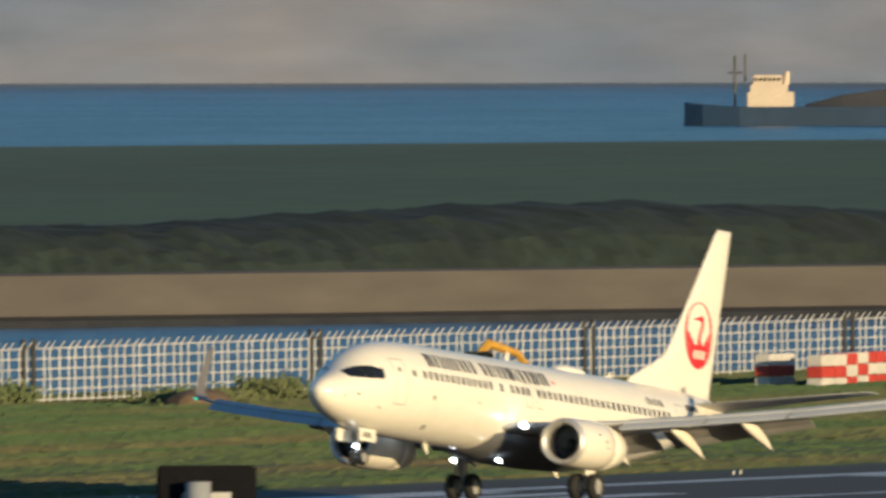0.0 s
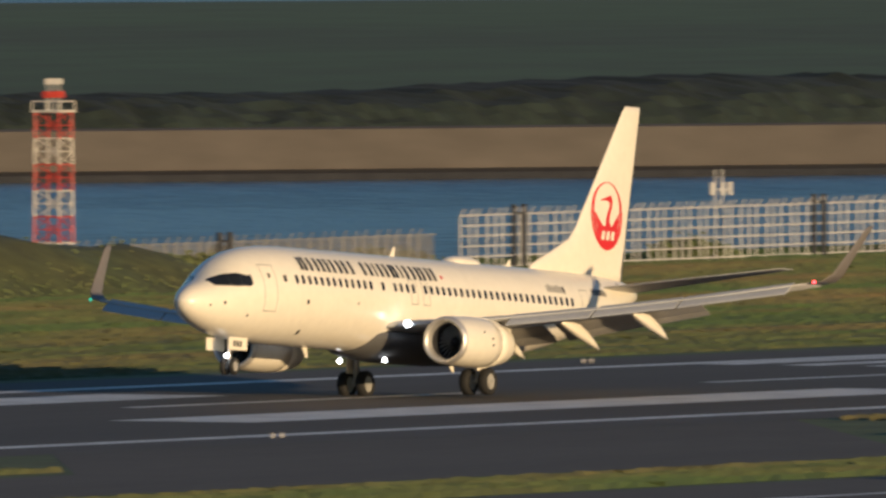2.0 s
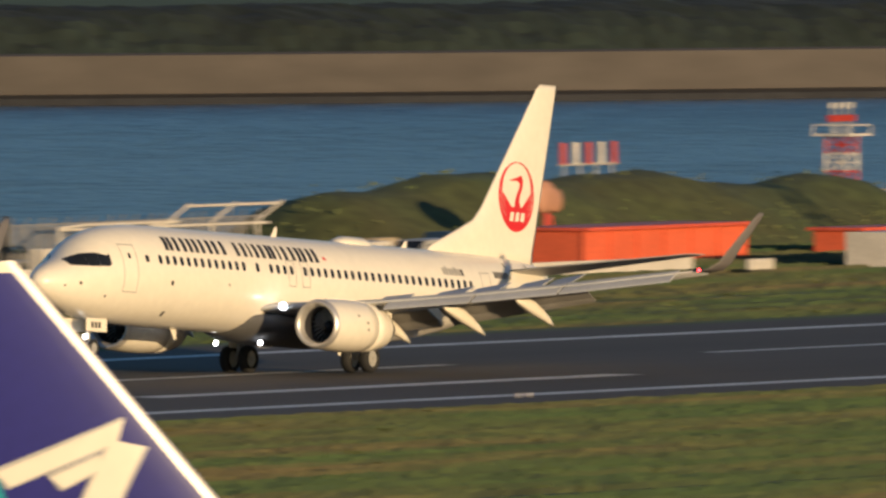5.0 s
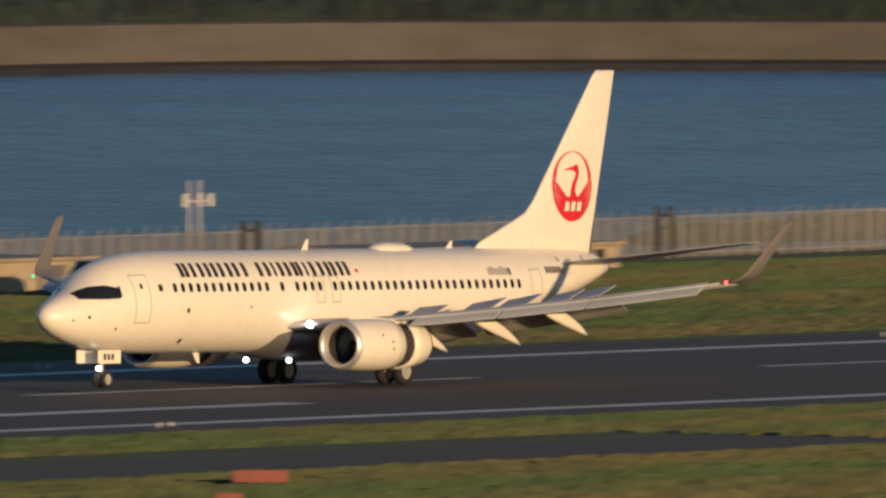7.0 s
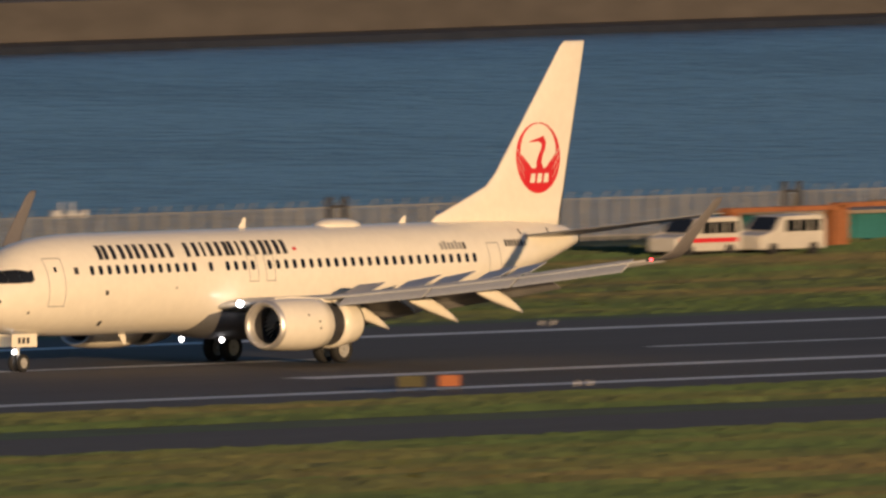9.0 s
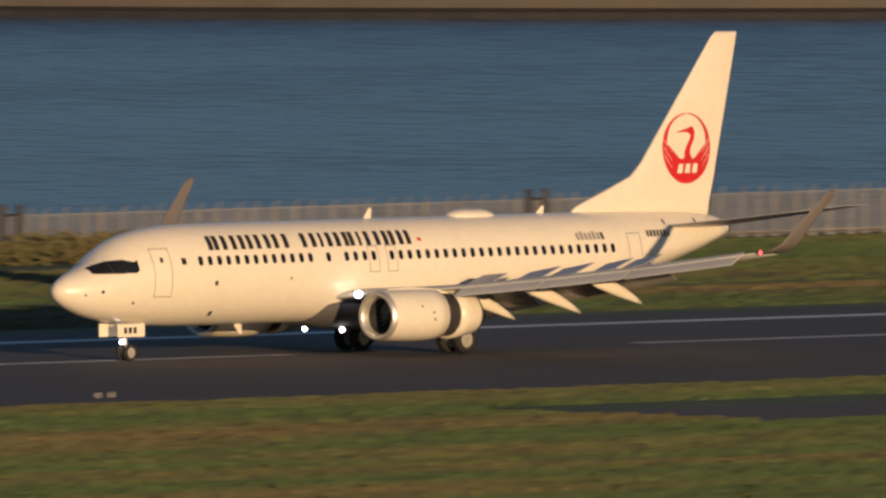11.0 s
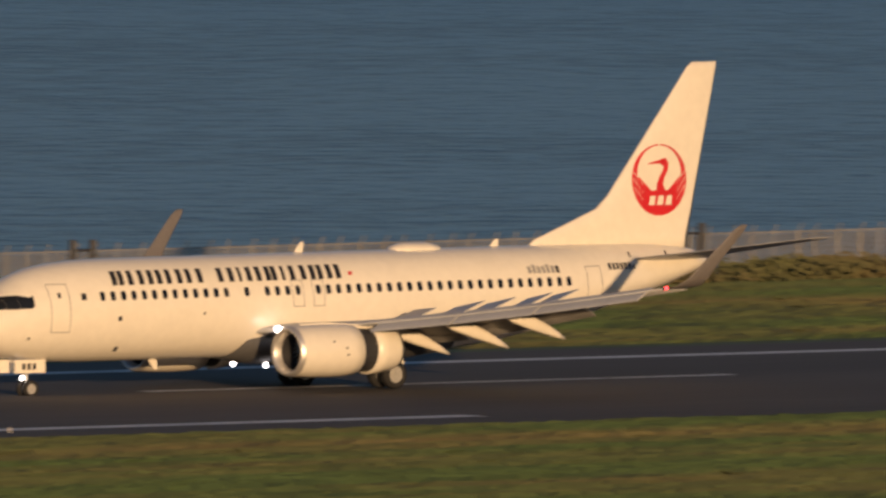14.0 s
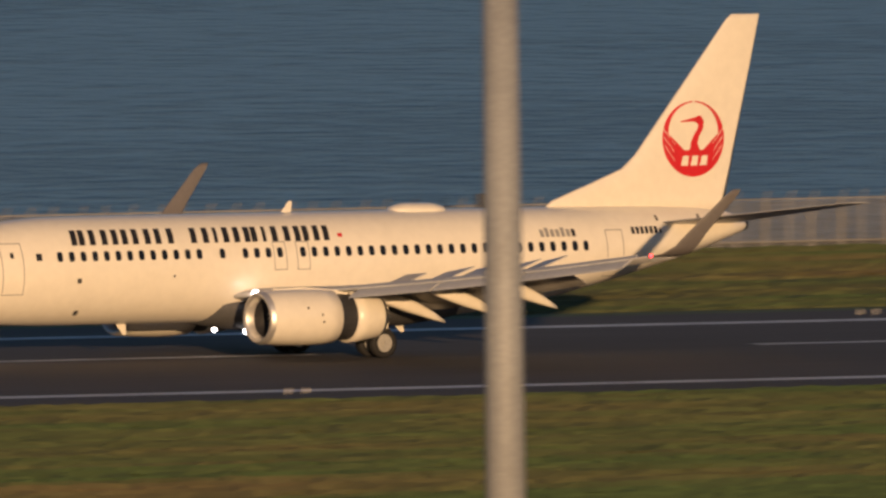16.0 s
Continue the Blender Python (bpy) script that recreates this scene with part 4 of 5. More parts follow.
# ---------------------------------------------------------------- green banks and bushes
def bank(name, x0, x1, y, height, depth, label, seedling=1.0):
    """A grassed bank with an uneven crest, its skin broken by tufts."""
    root = tagged(empty(name), label, "bank")
    bm = bmesh.new()
    n = int((x1 - x0) / 1.5)
    rows = []
    crest = []
    for i in range(n + 1):
        x = x0 + (x1 - x0) * i / n
        f = min(1.0, (i / n) / 0.10, (1 - i / n) / 0.10)
        f = f * f * (3 - 2 * f)
        h = height * f * (0.88 + 0.10 * math.sin(x * 0.11) + 0.07 * math.sin(x * 0.37 + 1))
        crest.append((x, h))
        rows.append([bm.verts.new((x, y + d * depth, max(-0.05, h * k + (0.10 * math.sin(x * 0.9 + d * 9) if 0 < k else 0)))) for d, k in
                     ((-0.5, 0.0), (-0.38, 0.25), (-0.25, 0.55), (-0.1, 0.88), (0.05, 1.0), (0.25, 0.8), (0.5, 0.0))])
    for a, b in zip(rows, rows[1:]):
        for j in range(6):
            bm.faces.new((a[j], b[j], b[j + 1], a[j + 1]))
    part("mound", bm, M_BANK, root, smooth=True)
    pts = []
    for i in range(int((x1 - x0) * 15 * seedling)):
        x, h = crest[rng.integers(0, len(crest))]
        t = rng.random()
        pts.append((x + rng.normal(0, 0.8), y + depth * (-0.5 + 0.58 * t), h * t ** 0.9 + 0.08))
    tuft = clumps("foliage", pts, 0.27, M_LEAF, "", "", per=3)
    del tuft["kind"]
    tuft.parent = root
    return root


bank("grass_bank", 1084, 1196, 655, 3.3, 13, "overgrown green bank before the sea fence")
bank("grass_bank", 1020, 1079, 652, 3.7, 14, "tall olive-green bank beside the service yard")
bank("grass_bank", 950, 1023, 668, 1.2, 8, "low overgrown verge behind the yard")


def bush(name, x, y, w, h, mat, label):
    root = tagged(empty(name), label, "bush")
    root.location = (x, y, 0)
    bm = bmesh.new()
    for k in range(5):
        a = k * 1.26
        rod(bm, (0, 0, -0.05), (w * 0.3 * math.cos(a), w * 0.2 * math.sin(a), h * 0.6), 0.03, 0.012, n=5)
    part("stem", bm, M_DARK, root)
    pts = []
    for _ in range(int(90 * w)):
        u, v = rng.normal(0, 0.36), rng.normal(0, 0.3)
        pts.append((w * u, 0.5 * w * v, 0.05 + h * (0.95 - 1.5 * u * u) * rng.random() ** 0.5))
    cr = clumps("crown", [p for p in pts if p[2] > 0], 0.38, mat, "", "", per=3)
    del cr["kind"]
    cr.parent = root
    return root


for x, y, w, h in ((1338, 664, 5, 1.1), (1325, 662, 7, 0.7), (1222, 668, 6, 1.5), (1232, 672, 7, 1.1), (1246, 673, 6, 0.9), (1212, 664, 7, 1.2), (1322, 671, 4, 0.9), (1300, 668, 5, 0.7),
                   (1362, 668, 6, 0.6), (1276, 671, 5, 1.0), (1203, 660, 6, 1.4)):
    bush("bush", x, y, w, h, M_LEAF, "dark green bush at the foot of the fence")
for i in range(26):
    x = 480 + i * 6.6 + rng.normal(0, 1.2)
    bush("bush", x, fence_y(x) - 3.5, 6.5, 1.1 if x > 585 else 0.75, M_SCRUB, "low brown-green scrub along the shore fence")


# ---------------------------------------------------------------- lattice masts
def lattice(name, x, y, base, top, height, bands, label, head=True, ladder=True):
    root = tagged(empty(name), label, "mast")
    root.location = (x, y, 0)
    k = bands
    for i in range(k):
        z0, z1 = height * i / k, height * (i + 1) / k
        w0, w1 = base + (top - base) * i / k, base + (top - base) * (i + 1) / k
        bm = bmesh.new()
        c0 = [Vector((sx * w0 / 2, sy * w0 / 2, z0)) for sx, sy in ((-1, -1), (1, -1), (1, 1), (-1, 1))]
        c1 = [Vector((sx * w1 / 2, sy * w1 / 2, z1)) for sx, sy in ((-1, -1), (1, -1), (1, 1), (-1, 1))]
        for j in range(4):
            n = (j + 1) % 4
            mid0, mid1 = (c0[j] + c1[j]) / 2, (c0[n] + c1[n]) / 2
            rod(bm, c0[j], c1[j], 0.06, n=6)
            rod(bm, c0[j], mid1, 0.028, n=5)
            rod(bm, mid1, c1[j], 0.028, n=5)
            rod(bm, c1[j], c1[n], 0.04, n=5)
            rod(bm, mid0, mid1, 0.028, n=5)
        part("lattice_section", bm, M_TOWERRED if i % 2 else M_TOWERWHITE, root, "red lattice section" if i % 2 else "white lattice section")
    if head:
        wide = 1.15 if height < 5 else 0.6 * top
        bm = bmesh.new()
        box(bm, (-wide, -wide, height), (wide, wide, height + 0.12))
        for sx in (-1, 1):
            for sy in (-1, 1):
                rod(bm, (sx * wide * 0.96, sy * wide * 0.96, height), (sx * wide * 0.96, sy * wide * 0.96, height + 0.6), 0.04, n=5)
        for a, b in (((-1, -1), (1, -1)), ((1, -1), (1, 1)), ((-1, 1), (1, 1)), ((-1, -1), (-1, 1))):
            rod(bm, (a[0] * wide * 0.96, a[1] * wide * 0.96, height + 0.57), (b[0] * wide * 0.96, b[1] * wide * 0.96, height + 0.57), 0.035, n=5)
        part("platform", bm, M_TOWERWHITE, root)
        for k in (-0.87, -0.3, 0.3, 0.87):
            dx = k * wide
            bm = bmesh.new()
            rod(bm, (dx, 0, height + 0.1), (dx, 0, height + 1.5), 0.04)
            rod(bm, (dx, 0, height + 1.45), (dx, 0, height + 1.75), 0.13, n=10)
            part("beacon_post", bm, M_STEEL, root, "steel post with a small lamp")
            bm = bmesh.new()
            box(bm, (dx - 0.16, -0.2, height + 0.75), (dx + 0.16, 0.2, height + 1.1), 0.04)
            part("lamp_housing", bm, M_TOWERRED, root, "red lamp housing")
    return root


lattice("lattice_mast", 1241.5, 690, 1.5, 1.4, 8.1, 6, "red and white banded square lattice mast")
lattice("lattice_mast", 1053, 627, 1.45, 1.05, 12.5, 7, "tall red and white banded lattice mast", head=False)
lattice("lattice_mast", 1135, 690, 1.3, 1.2, 3.7, 4, "squat red and white lattice mast with lamp platform")


def drums(parent_x, y, zs):
    for z in zs:
        bm = bmesh.new()
        rod(bm, (0.5, -0.2, z), (1.3, -0.2, z), 0.35, n=14)
        rod(bm, (-1.0, -0.2, z), (0.5, -0.2, z), 0.12, n=8)
        ob = mesh_ob("beacon_drum", bm, M_TOWERRED)
        ob.location = (parent_x, y, 0)
        tagged(ob, "red round beacon drum on a lattice mast", "beacon", "mast beacons")


drums(1053.7, 626.2, (6.4, 10.2))


def thin_mast(x, y, h, label, arms=True):
    root = tagged(empty("thin_mast"), label, "mast")
    root.location = (x, y, 0)
    for i in range(4):
        bm = bmesh.new()
        rod(bm, (0, 0, h * i / 4), (0, 0, h * (i + 1) / 4), 0.055, n=8)
        part("pole_section", bm, M_TOWERRED if i % 2 else M_TOWERWHITE, root)
    if arms:
        bm = bmesh.new()
        rod(bm, (-0.9, 0, h - 0.2), (0.9, 0, h - 0.2), 0.04)
        for dx in (-0.9, 0, 0.9):
            rod(bm, (dx, 0, h - 0.2), (dx, 0, h + 0.25), 0.05)
        part("crossarm", bm, M_STEEL, root)
    return root


thin_mast(1200, 672, 3.4, "thin red and white aviation mast", False)
thin_mast(1202, 672, 3.2, "thin red and white aviation mast", False)
thin_mast(1077.5, 611, 5.6, "thin red and white marker mast", False)
thin_mast(1079, 611, 5.2, "thin red and white marker mast", False)
for x, h in ((1278, 4.8), (888.4, 4.4), (764.3, 2.6)):
    root = tagged(empty("weather_mast"), "slim steel mast with small instruments by the fence", "mast")
    root.location = (x, fence_y(x) + 1.5, 0)
    bm = bmesh.new()
    for dx in (-0.35, 0.45):
        rod(bm, (dx, 0, 0), (dx, 0, h), 0.05, n=6)
    rod(bm, (-0.7, 0, h * 0.78), (1.3, 0, h * 0.78), 0.04)
    part("frame", bm, M_FENCE, root)
    for dx in (-0.7, 0.45, 1.3):
        bm = bmesh.new()
        rod(bm, (dx, 0, h * 0.72), (dx, 0, h * 0.86), 0.14, n=10)
        part("instrument", bm, M_FENCE, root)

# radar: turning dish head on a stalk, with a rack of small aerials behind
root = tagged(empty("radar_mast"), "pale orange radar head on a curved bracket stalk", "radar")
root.location = (1025.5, 640, -0.35)
bm = bmesh.new()
rod(bm, (0.5, 0, 0), (0.5, 0, 2.6), 0.16, n=10)
rod(bm, (1.1, 0, 0), (0.9, 0, 2.4), 0.12, n=8)
part("stalk", bm, M_TOWERRED, root)
bm = bmesh.new()
rings = [[(0.2 + r * math.cos(a), d, 3.3 + 0.9 * r * math.sin(a)) for a in [2 * math.pi * i / 20 for i in range(20)]] for d, r in ((-0.35, 0.3), (-0.3, 0.75), (-0.1, 0.9), (0.15, 0.85), (0.3, 0.4))]
loft(bm, rings)
part("radar_dish", bm, M_PEACH, root, "pale orange radar dish", smooth=True)
bm = bmesh.new()
rings = [[(1.3 + r * math.cos(a), d, 3.1 + 1.1 * r * math.sin(a)) for a in [2 * math.pi * i / 16 for i in range(16)]] for d, r in ((-0.2, 0.2), (-0.15, 0.5), (0.1, 0.55), (0.2, 0.2))]
loft(bm, rings)
part("radar_dish", bm, M_PEACH, root, smooth=True)
root = tagged(empty("aerial_rack"), "rack of short red and white aerials above the bank", "aerials")
root.location = (1067.5, 664, 0)
bm = bmesh.new()
for dx in (-1.5, 0, 1.5, 3):
    rod(bm, (dx, 0, 0), (dx, 0, 3.7), 0.06)
rod(bm, (-2, 0, 3.6), (3.6, 0, 3.6), 0.06)
part("frame", bm, M_STEEL, root)
for i in range(5):
    bm = bmesh.new()
    rod(bm, (-1.6 + 1.2 * i, 0, 3.6), (-1.6 + 1.2 * i, 0, 4.7), 0.16, n=10)
    part("aerial", bm, M_TOWERWHITE if i % 2 else M_TOWERRED, root)


# ---------------------------------------------------------------- works yard, containers and buildings
def shed(name, x0, x1, y, h, depth, mat, roofmat, label, posts, cat="building", doors=0, trim=None):
    """A long low building parallel to the runway: wall slabs between posts, doors and an overhanging roof."""
    root = tagged(empty(name), label, cat)
    root.location = (x0, y, 0)
    w = x1 - x0
    bm = bmesh.new()
    box(bm, (0, 0, 0), (w, depth, h), 0.03)
    part("wall", bm, mat, root)
    bm = bmesh.new()
    box(bm, (-0.25, -0.45, h), (w + 0.25, depth + 0.25, h + 0.16), 0.03)
    part("roof", bm, roofmat, root)
    for i in range(posts + 1):
        bm = bmesh.new()
        a = w * i / posts
        box(bm, (a - 0.09, -0.10, 0), (a + 0.09, 0.0, h), 0.01)
        part("pillar", bm, trim or mat, root)
    for i in range(doors):
        bm = bmesh.new()
        a = w * (i + 0.25) / doors
        box(bm, (a, -0.05, 0.05), (a + w / doors * 0.4, -0.003, h * 0.86), 0.01)
        part("door", bm, M_DARK if i % 3 else M_GLASSY, root)
    return root


shed("site_building", 1008.5, 1023.0, 627, 1.75, 4, M_ORANGE, M_ORANGE2, "bright orange-red container office block", 6)
shed("site_building", 1035, 1041, 628, 1.2, 2.5, M_ORANGE, M_ORANGE2, "small orange-red equipment cabin", 3)
shed("yard_building", 819.5, 837, 633, 1.55, 6, M_TAN, M_ROOF, "long tan prefabricated building with dark door bays", 12, doors=8)
shed("yard_building", 806, 817, 634, 1.3, 4, M_TEAL, M_ROOF, "low teal-fronted shed beside the vans", 4)
shed("yard_building", 839, 860, 634, 1.5, 5, M_TAN, M_ROOF, "tan prefabricated site hut", 6, doors=4)
shed("yard_building", 886, 904, 636, 1.3, 6, M_TAN, M_ROOF, "pale prefabricated works building with stacked goods", 9, doors=6)
shed("yard_building", 872, 884, 632, 1.25, 4, M_SHEDWHITE, M_ROOF, "white corrugated store shed", 5)

# striped barrier blocks
root = tagged(empty("striped_cabin"), "red and white striped equipment cabin with aerials on top", "cabin")
root.location = (1012.5, 612, 0)
bm = bmesh.new()
box(bm, (0, 0, 0.0), (11.5, 3, 1.7), 0.03)
part("body", bm, M_TOWERWHITE, root)
for i in range(10):
    bm = bmesh.new()
    box(bm, (0.2 + i * 1.15, -0.06, 0.9), (0.75 + i * 1.15, -0.003, 1.68))
    part("stripe", bm, M_TOWERRED, root)
    bm = bmesh.new()
    box(bm, (0.75 + i * 1.15, -0.06, 0.05), (1.3 + i * 1.15, -0.003, 0.8))
    part("stripe", bm, M_TOWERRED, root)
for i in range(4):
    bm = bmesh.new()
    rod(bm, (8 + i * 0.9, 1, 1.7), (8 + i * 0.9, 1, 2.6 + 0.3 * (i % 2)), 0.05)
    rod(bm, (7.8 + i * 0.9, 1, 2.5), (8.4 + i * 0.9, 1, 2.5), 0.05)
    part("aerial", bm, M_STEEL, root)
for k, (x, y) in enumerate(((1384, 654), (1387.5, 655), (1391, 656), (1394.5, 656.5), (1386, 658))):
    root = tagged(empty("barrier_block"), "red and white plastic works barriers stacked by the fence", "barrier", "works barriers")
    root.location = (x, y, 0)
    for j in range(3):
        bm = bmesh.new()
        box(bm, (0, 0, 0.62 * j), (1.6, 0.9, 0.62 * j + 0.58), 0.05)
        box(bm, (1.65, 0, 0.62 * j), (3.2, 0.9, 0.62 * j + 0.58), 0.05)
        part("block", bm, M_TOWERRED if (j + k) % 2 else M_SHEDWHITE, root)


def marker_block(x, y, mat, label):
    root = tagged(empty("marker_light"), label, "marker", "approach markers")
    root.location = (x, y, 0)
    for dx in (-0.7, 0, 0.7):
        bm = bmesh.new()
        box(bm, (dx - 0.3, -0.15, 0.25), (dx + 0.3, 0.15, 0.75), 0.04)
        part("panel", bm, mat, root)
        bm = bmesh.new()
        rod(bm, (dx, 0.05, 0), (dx, 0.05, 0.4), 0.05)
        part("leg", bm, M_DARK, root)


for x, y in ((1008, 600), (1012, 602), (1040, 606), (1060, 608), (1018, 604), (1046, 618), (1002, 596), (1072, 612)):
    marker_block(x, y, M_TOWERRED, "low red approach marker panels on the grass")
for x, y in ((1029, 622), (1000, 612)):
    marker_block(x, y, M_SHEDWHITE, "low white marker lamps on the grass")


def van(x, y, colour, label, stripe=None, length=4.7):
    root = tagged(empty("van"), label, "van", "parked service vans")
    root.location = (x, y, 0)
    L = length
    bm = bmesh.new()
    prof = ((0, 0.35), (0, 1.0), (0.95, 1.15), (1.6, 1.85), (L - 0.2, 1.9), (L, 1.6), (L, 0.35))
    loft(bm, [[(px, -0.85, pz) for px, pz in prof], [(px, 0.85, pz) for px, pz in prof]])
    bmesh.ops.bevel(bm, geom=bm.edges[:], offset=0.05, segments=1, affect="EDGES")
    part("body", bm, colour, root)
    for a, b in ((1.75, 2.6), (2.7, 3.5), (3.6, L - 0.35)):
        bm = bmesh.new()
        box(bm, (a, -0.868, 1.15), (b, -0.853, 1.68), 0.004)
        part("side_window", bm, M_GLASS, root)
    bm = bmesh.new()
    v = [bm.verts.new(p) for p in ((0.98, -0.74, 1.2), (0.98, 0.74, 1.2), (1.56, 0.7, 1.8), (1.56, -0.7, 1.8))]
    for q in v:
        q.co.x -= 0.02
        q.co.z += 0.015
    bm.faces.new(v)
    part("windscreen", bm, M_GLASS, root)
    for dx in (0.85, L - 0.9):
        for sy in (-0.8, 0.8):
            bm = bmesh.new()
            rod(bm, (dx, sy - 0.1, 0.33), (dx, sy + 0.1, 0.33), 0.33, n=16)
            part("wheel", bm, M_RUBBER, root)
    for sy in (-0.6, 0.6):
        bm = bmesh.new()
        box(bm, (-0.03, sy - 0.15, 0.72), (0.02, sy + 0.15, 0.9), 0.01)
        part("headlight", bm, M_SHEDWHITE, root)
    if stripe:
        bm = bmesh.new()
        box(bm, (0.3, -0.872, 0.75), (L - 0.3, -0.855, 0.95))
        part("side_stripe", bm, stripe, root)
    return root


for x, y, c, l, s in ((806.5, 618, M_SHEDWHITE, "white passenger van parked beside the yard", None), (812.5, 619, M_SHEDWHITE, "white passenger van parked beside the yard", None),
                      (818, 619.5, M_STEEL, "silver van parked in a row of vans", None), (781, 621, M_SHEDWHITE, "white pickup van with red side stripe", M_RED),
                      (786.5, 620.5, M_SHEDWHITE, "white minibus parked beside orange frames", None), (845, 624, M_STEEL, "silver van parked by the tan huts", None),
                      (978, 622, M_SHEDWHITE, "white works van in the yard", M_RED), (984, 622, M_STEEL, "grey works van in the yard", None), (990.5, 623, M_DARKBLUE, "dark blue van in the yard", None),
                      (966, 622, M_SHEDWHITE, "white works van in the yard", None)):
    van(x, y, c, l, s)

# orange gantry frames and goods in the yard
for x, h in ((789.5, 1.9), (797.5, 2.0)):
    root = tagged(empty("orange_frame"), "rust-orange steel storage gantry", "gantry")
    root.location = (x, 624, 0)
    for dx in (0, 7.5):
        bm = bmesh.new()
        box(bm, (dx, -0.3, 0), (dx + 0.55, 0.3, h), 0.02)
        part("upright", bm, M_RUST, root)
    bm = bmesh.new()
    box(bm, (-0.2, -0.3, h), (8.2, 0.3, h + 0.22), 0.02)
    part("beam", bm, M_RUST, root)
for i in range(26):
    x = 958 + i * 2.2 + rng.normal(0, 0.4)
    y = 634 + rng.normal(0, 1.5)
    w, h, d = rng.uniform(1.2, 2.4), rng.uniform(0.6, 1.7), rng.uniform(1, 2)
    mat = (M_SHEDWHITE, M_TAN, M_STEEL, M_RED, M_TEAL, M_SHEDWHITE, M_DARKBLUE)[int(rng.integers(0, 7))]
    root = tagged(empty("cargo_pallet"), "wrapped goods stacked on a pallet in the works yard", "pallet", "yard pallets")
    root.location = (x, y, 0)
    bm = bmesh.new()
    box(bm, (0, 0, 0), (w, d, 0.14), 0.01)
    part("pallet_base", bm, M_RUST, root)
    bm = bmesh.new()
    box(bm, (0.05, 0.05, 0.14), (w - 0.05, d - 0.05, h), 0.08)
    part("load", bm, mat, root)
# low white kerb wall along the yard
bm = bmesh.new()
box(bm, (960, 617.5, 0), (1003, 617.8, 0.75), 0.03)
tagged(mesh_ob("low_wall", bm, M_SHEDWHITE), "low white concrete wall before the yard", "wall", kind="structure")
for k, x in enumerate((985, 994)):
    root = tagged(empty("canopy_rack"), "pale steel pipe rack above the works yard", "rack")
    root.location = (x, 641, 0)
    bm = bmesh.new()
    for dx in (0, 4, 8):
        rod(bm, (dx, 0, 0), (dx, 0, 2.3), 0.08)
        rod(bm, (dx, 0, 2.3), (dx + 2.2, 0, 3.2 if k else 2.4), 0.07)
    rod(bm, (0, 0, 2.2), (9, 0, 2.2), 0.07)
    rod(bm, (2, 0, 3.1 if k else 2.4), (10, 0, 3.1 if k else 2.4), 0.07)
    part("frame", bm, M_SHEDWHITE, root)

# excavator
root = tagged(empty("excavator"), "yellow crawler excavator with its arm lowered", "excavator")
root.location = (1344, 657, 0)
bm = bmesh.new()
for sy in (-1.1, 1.1):
    prof = [(0.4 + 0.35 * math.cos(a), 0.36 + 0.36 * math.sin(a)) for a in [math.pi / 2 + math.pi * i / 8 for i in range(9)]] + \
           [(3.6 + 0.35 * math.cos(a), 0.36 + 0.36 * math.sin(a)) for a in [-math.pi / 2 + math.pi * i / 8 for i in range(9)]]
    loft(bm, [[(x, sy - 0.25, z) for x, z in prof], [(x, sy + 0.25, z) for x, z in prof]])
part("track", bm, M_DARK, root, "black crawler tracks")
bm = bmesh.new()
box(bm, (0.2, -1.3, 0.75), (4.0, 1.3, 1.45), 0.08)
box(bm, (0.2, -1.2, 1.45), (1.9, 1.2, 1.9), 0.1)
part("body", bm, M_YELLOW, root, "yellow upper body")
bm = bmesh.new()
box(bm, (2.3, -1.25, 1.45), (3.7, -0.1, 2.55), 0.08)
part("cab", bm, M_GLASS, root, "dark glazed cab")
bm = bmesh.new()
for a, b, r in (((3.6, 0.3, 1.5), (6.2, 0.3, 2.9), 0.28), ((6.2, 0.3, 2.9), (9.6, 0.3, 2.35), 0.26), ((9.6, 0.3, 2.35), (12.6, 0.3, 0.7), 0.2)):
    rod(bm, a, b, r, r * 0.8, n=6)
part("boom", bm, M_YELLOW, root, "yellow jointed boom")
bm = bmesh.new()
loft(bm, [[(12.2, y, 0.9), (13.2, y, 0.7), (13.1, y, 0.1), (12.3, y, 0.05)] for y in (-0.2, 0.8)])
part("bucket", bm, M_DARK, root)
for x, y, s in ((1322, 660, 1.5), (1329, 662, 1.1), (1346, 662, 0.9), (1353, 660, 0.7)):
    bm = bmesh.new()
    bmesh.ops.create_icosphere(bm, subdivisions=3, radius=1.0)
    for v in bm.verts:
        k = 1 + 0.25 * noise.noise(v.co * 2.3 + Vector((x, y, 0)))
        v.co = Vector((v.co.x * s * 1.9 * k, v.co.y * s * k, max(-0.05, v.co.z * s * 0.62 * k)))
    ob = mesh_ob("earth_mound", bm, M_EARTH, True)
    ob.location = (x, y, 0)
    tagged(ob, "heap of brown earth beside the fence", "earth", "earth heaps")


# ---------------------------------------------------------------- airfield signs and lights
def text_bm(body, size, mat, name, m, parent, label=""):
    cu = bpy.data.curves.new(name, "FONT")
    cu.body, cu.size, cu.extrude, cu.align_x, cu.align_y = body, size, 0.004, "CENTER", "CENTER"
    tmp = new(name, cu)
    me = bpy.data.meshes.new_from_object(tmp)
    bpy.data.objects.remove(tmp)
    me.materials.append(mat)
    ob = new(name, me)
    ob.parent = parent
    ob.matrix_basis = m
    if label:
        tagged(ob, label)
    return ob


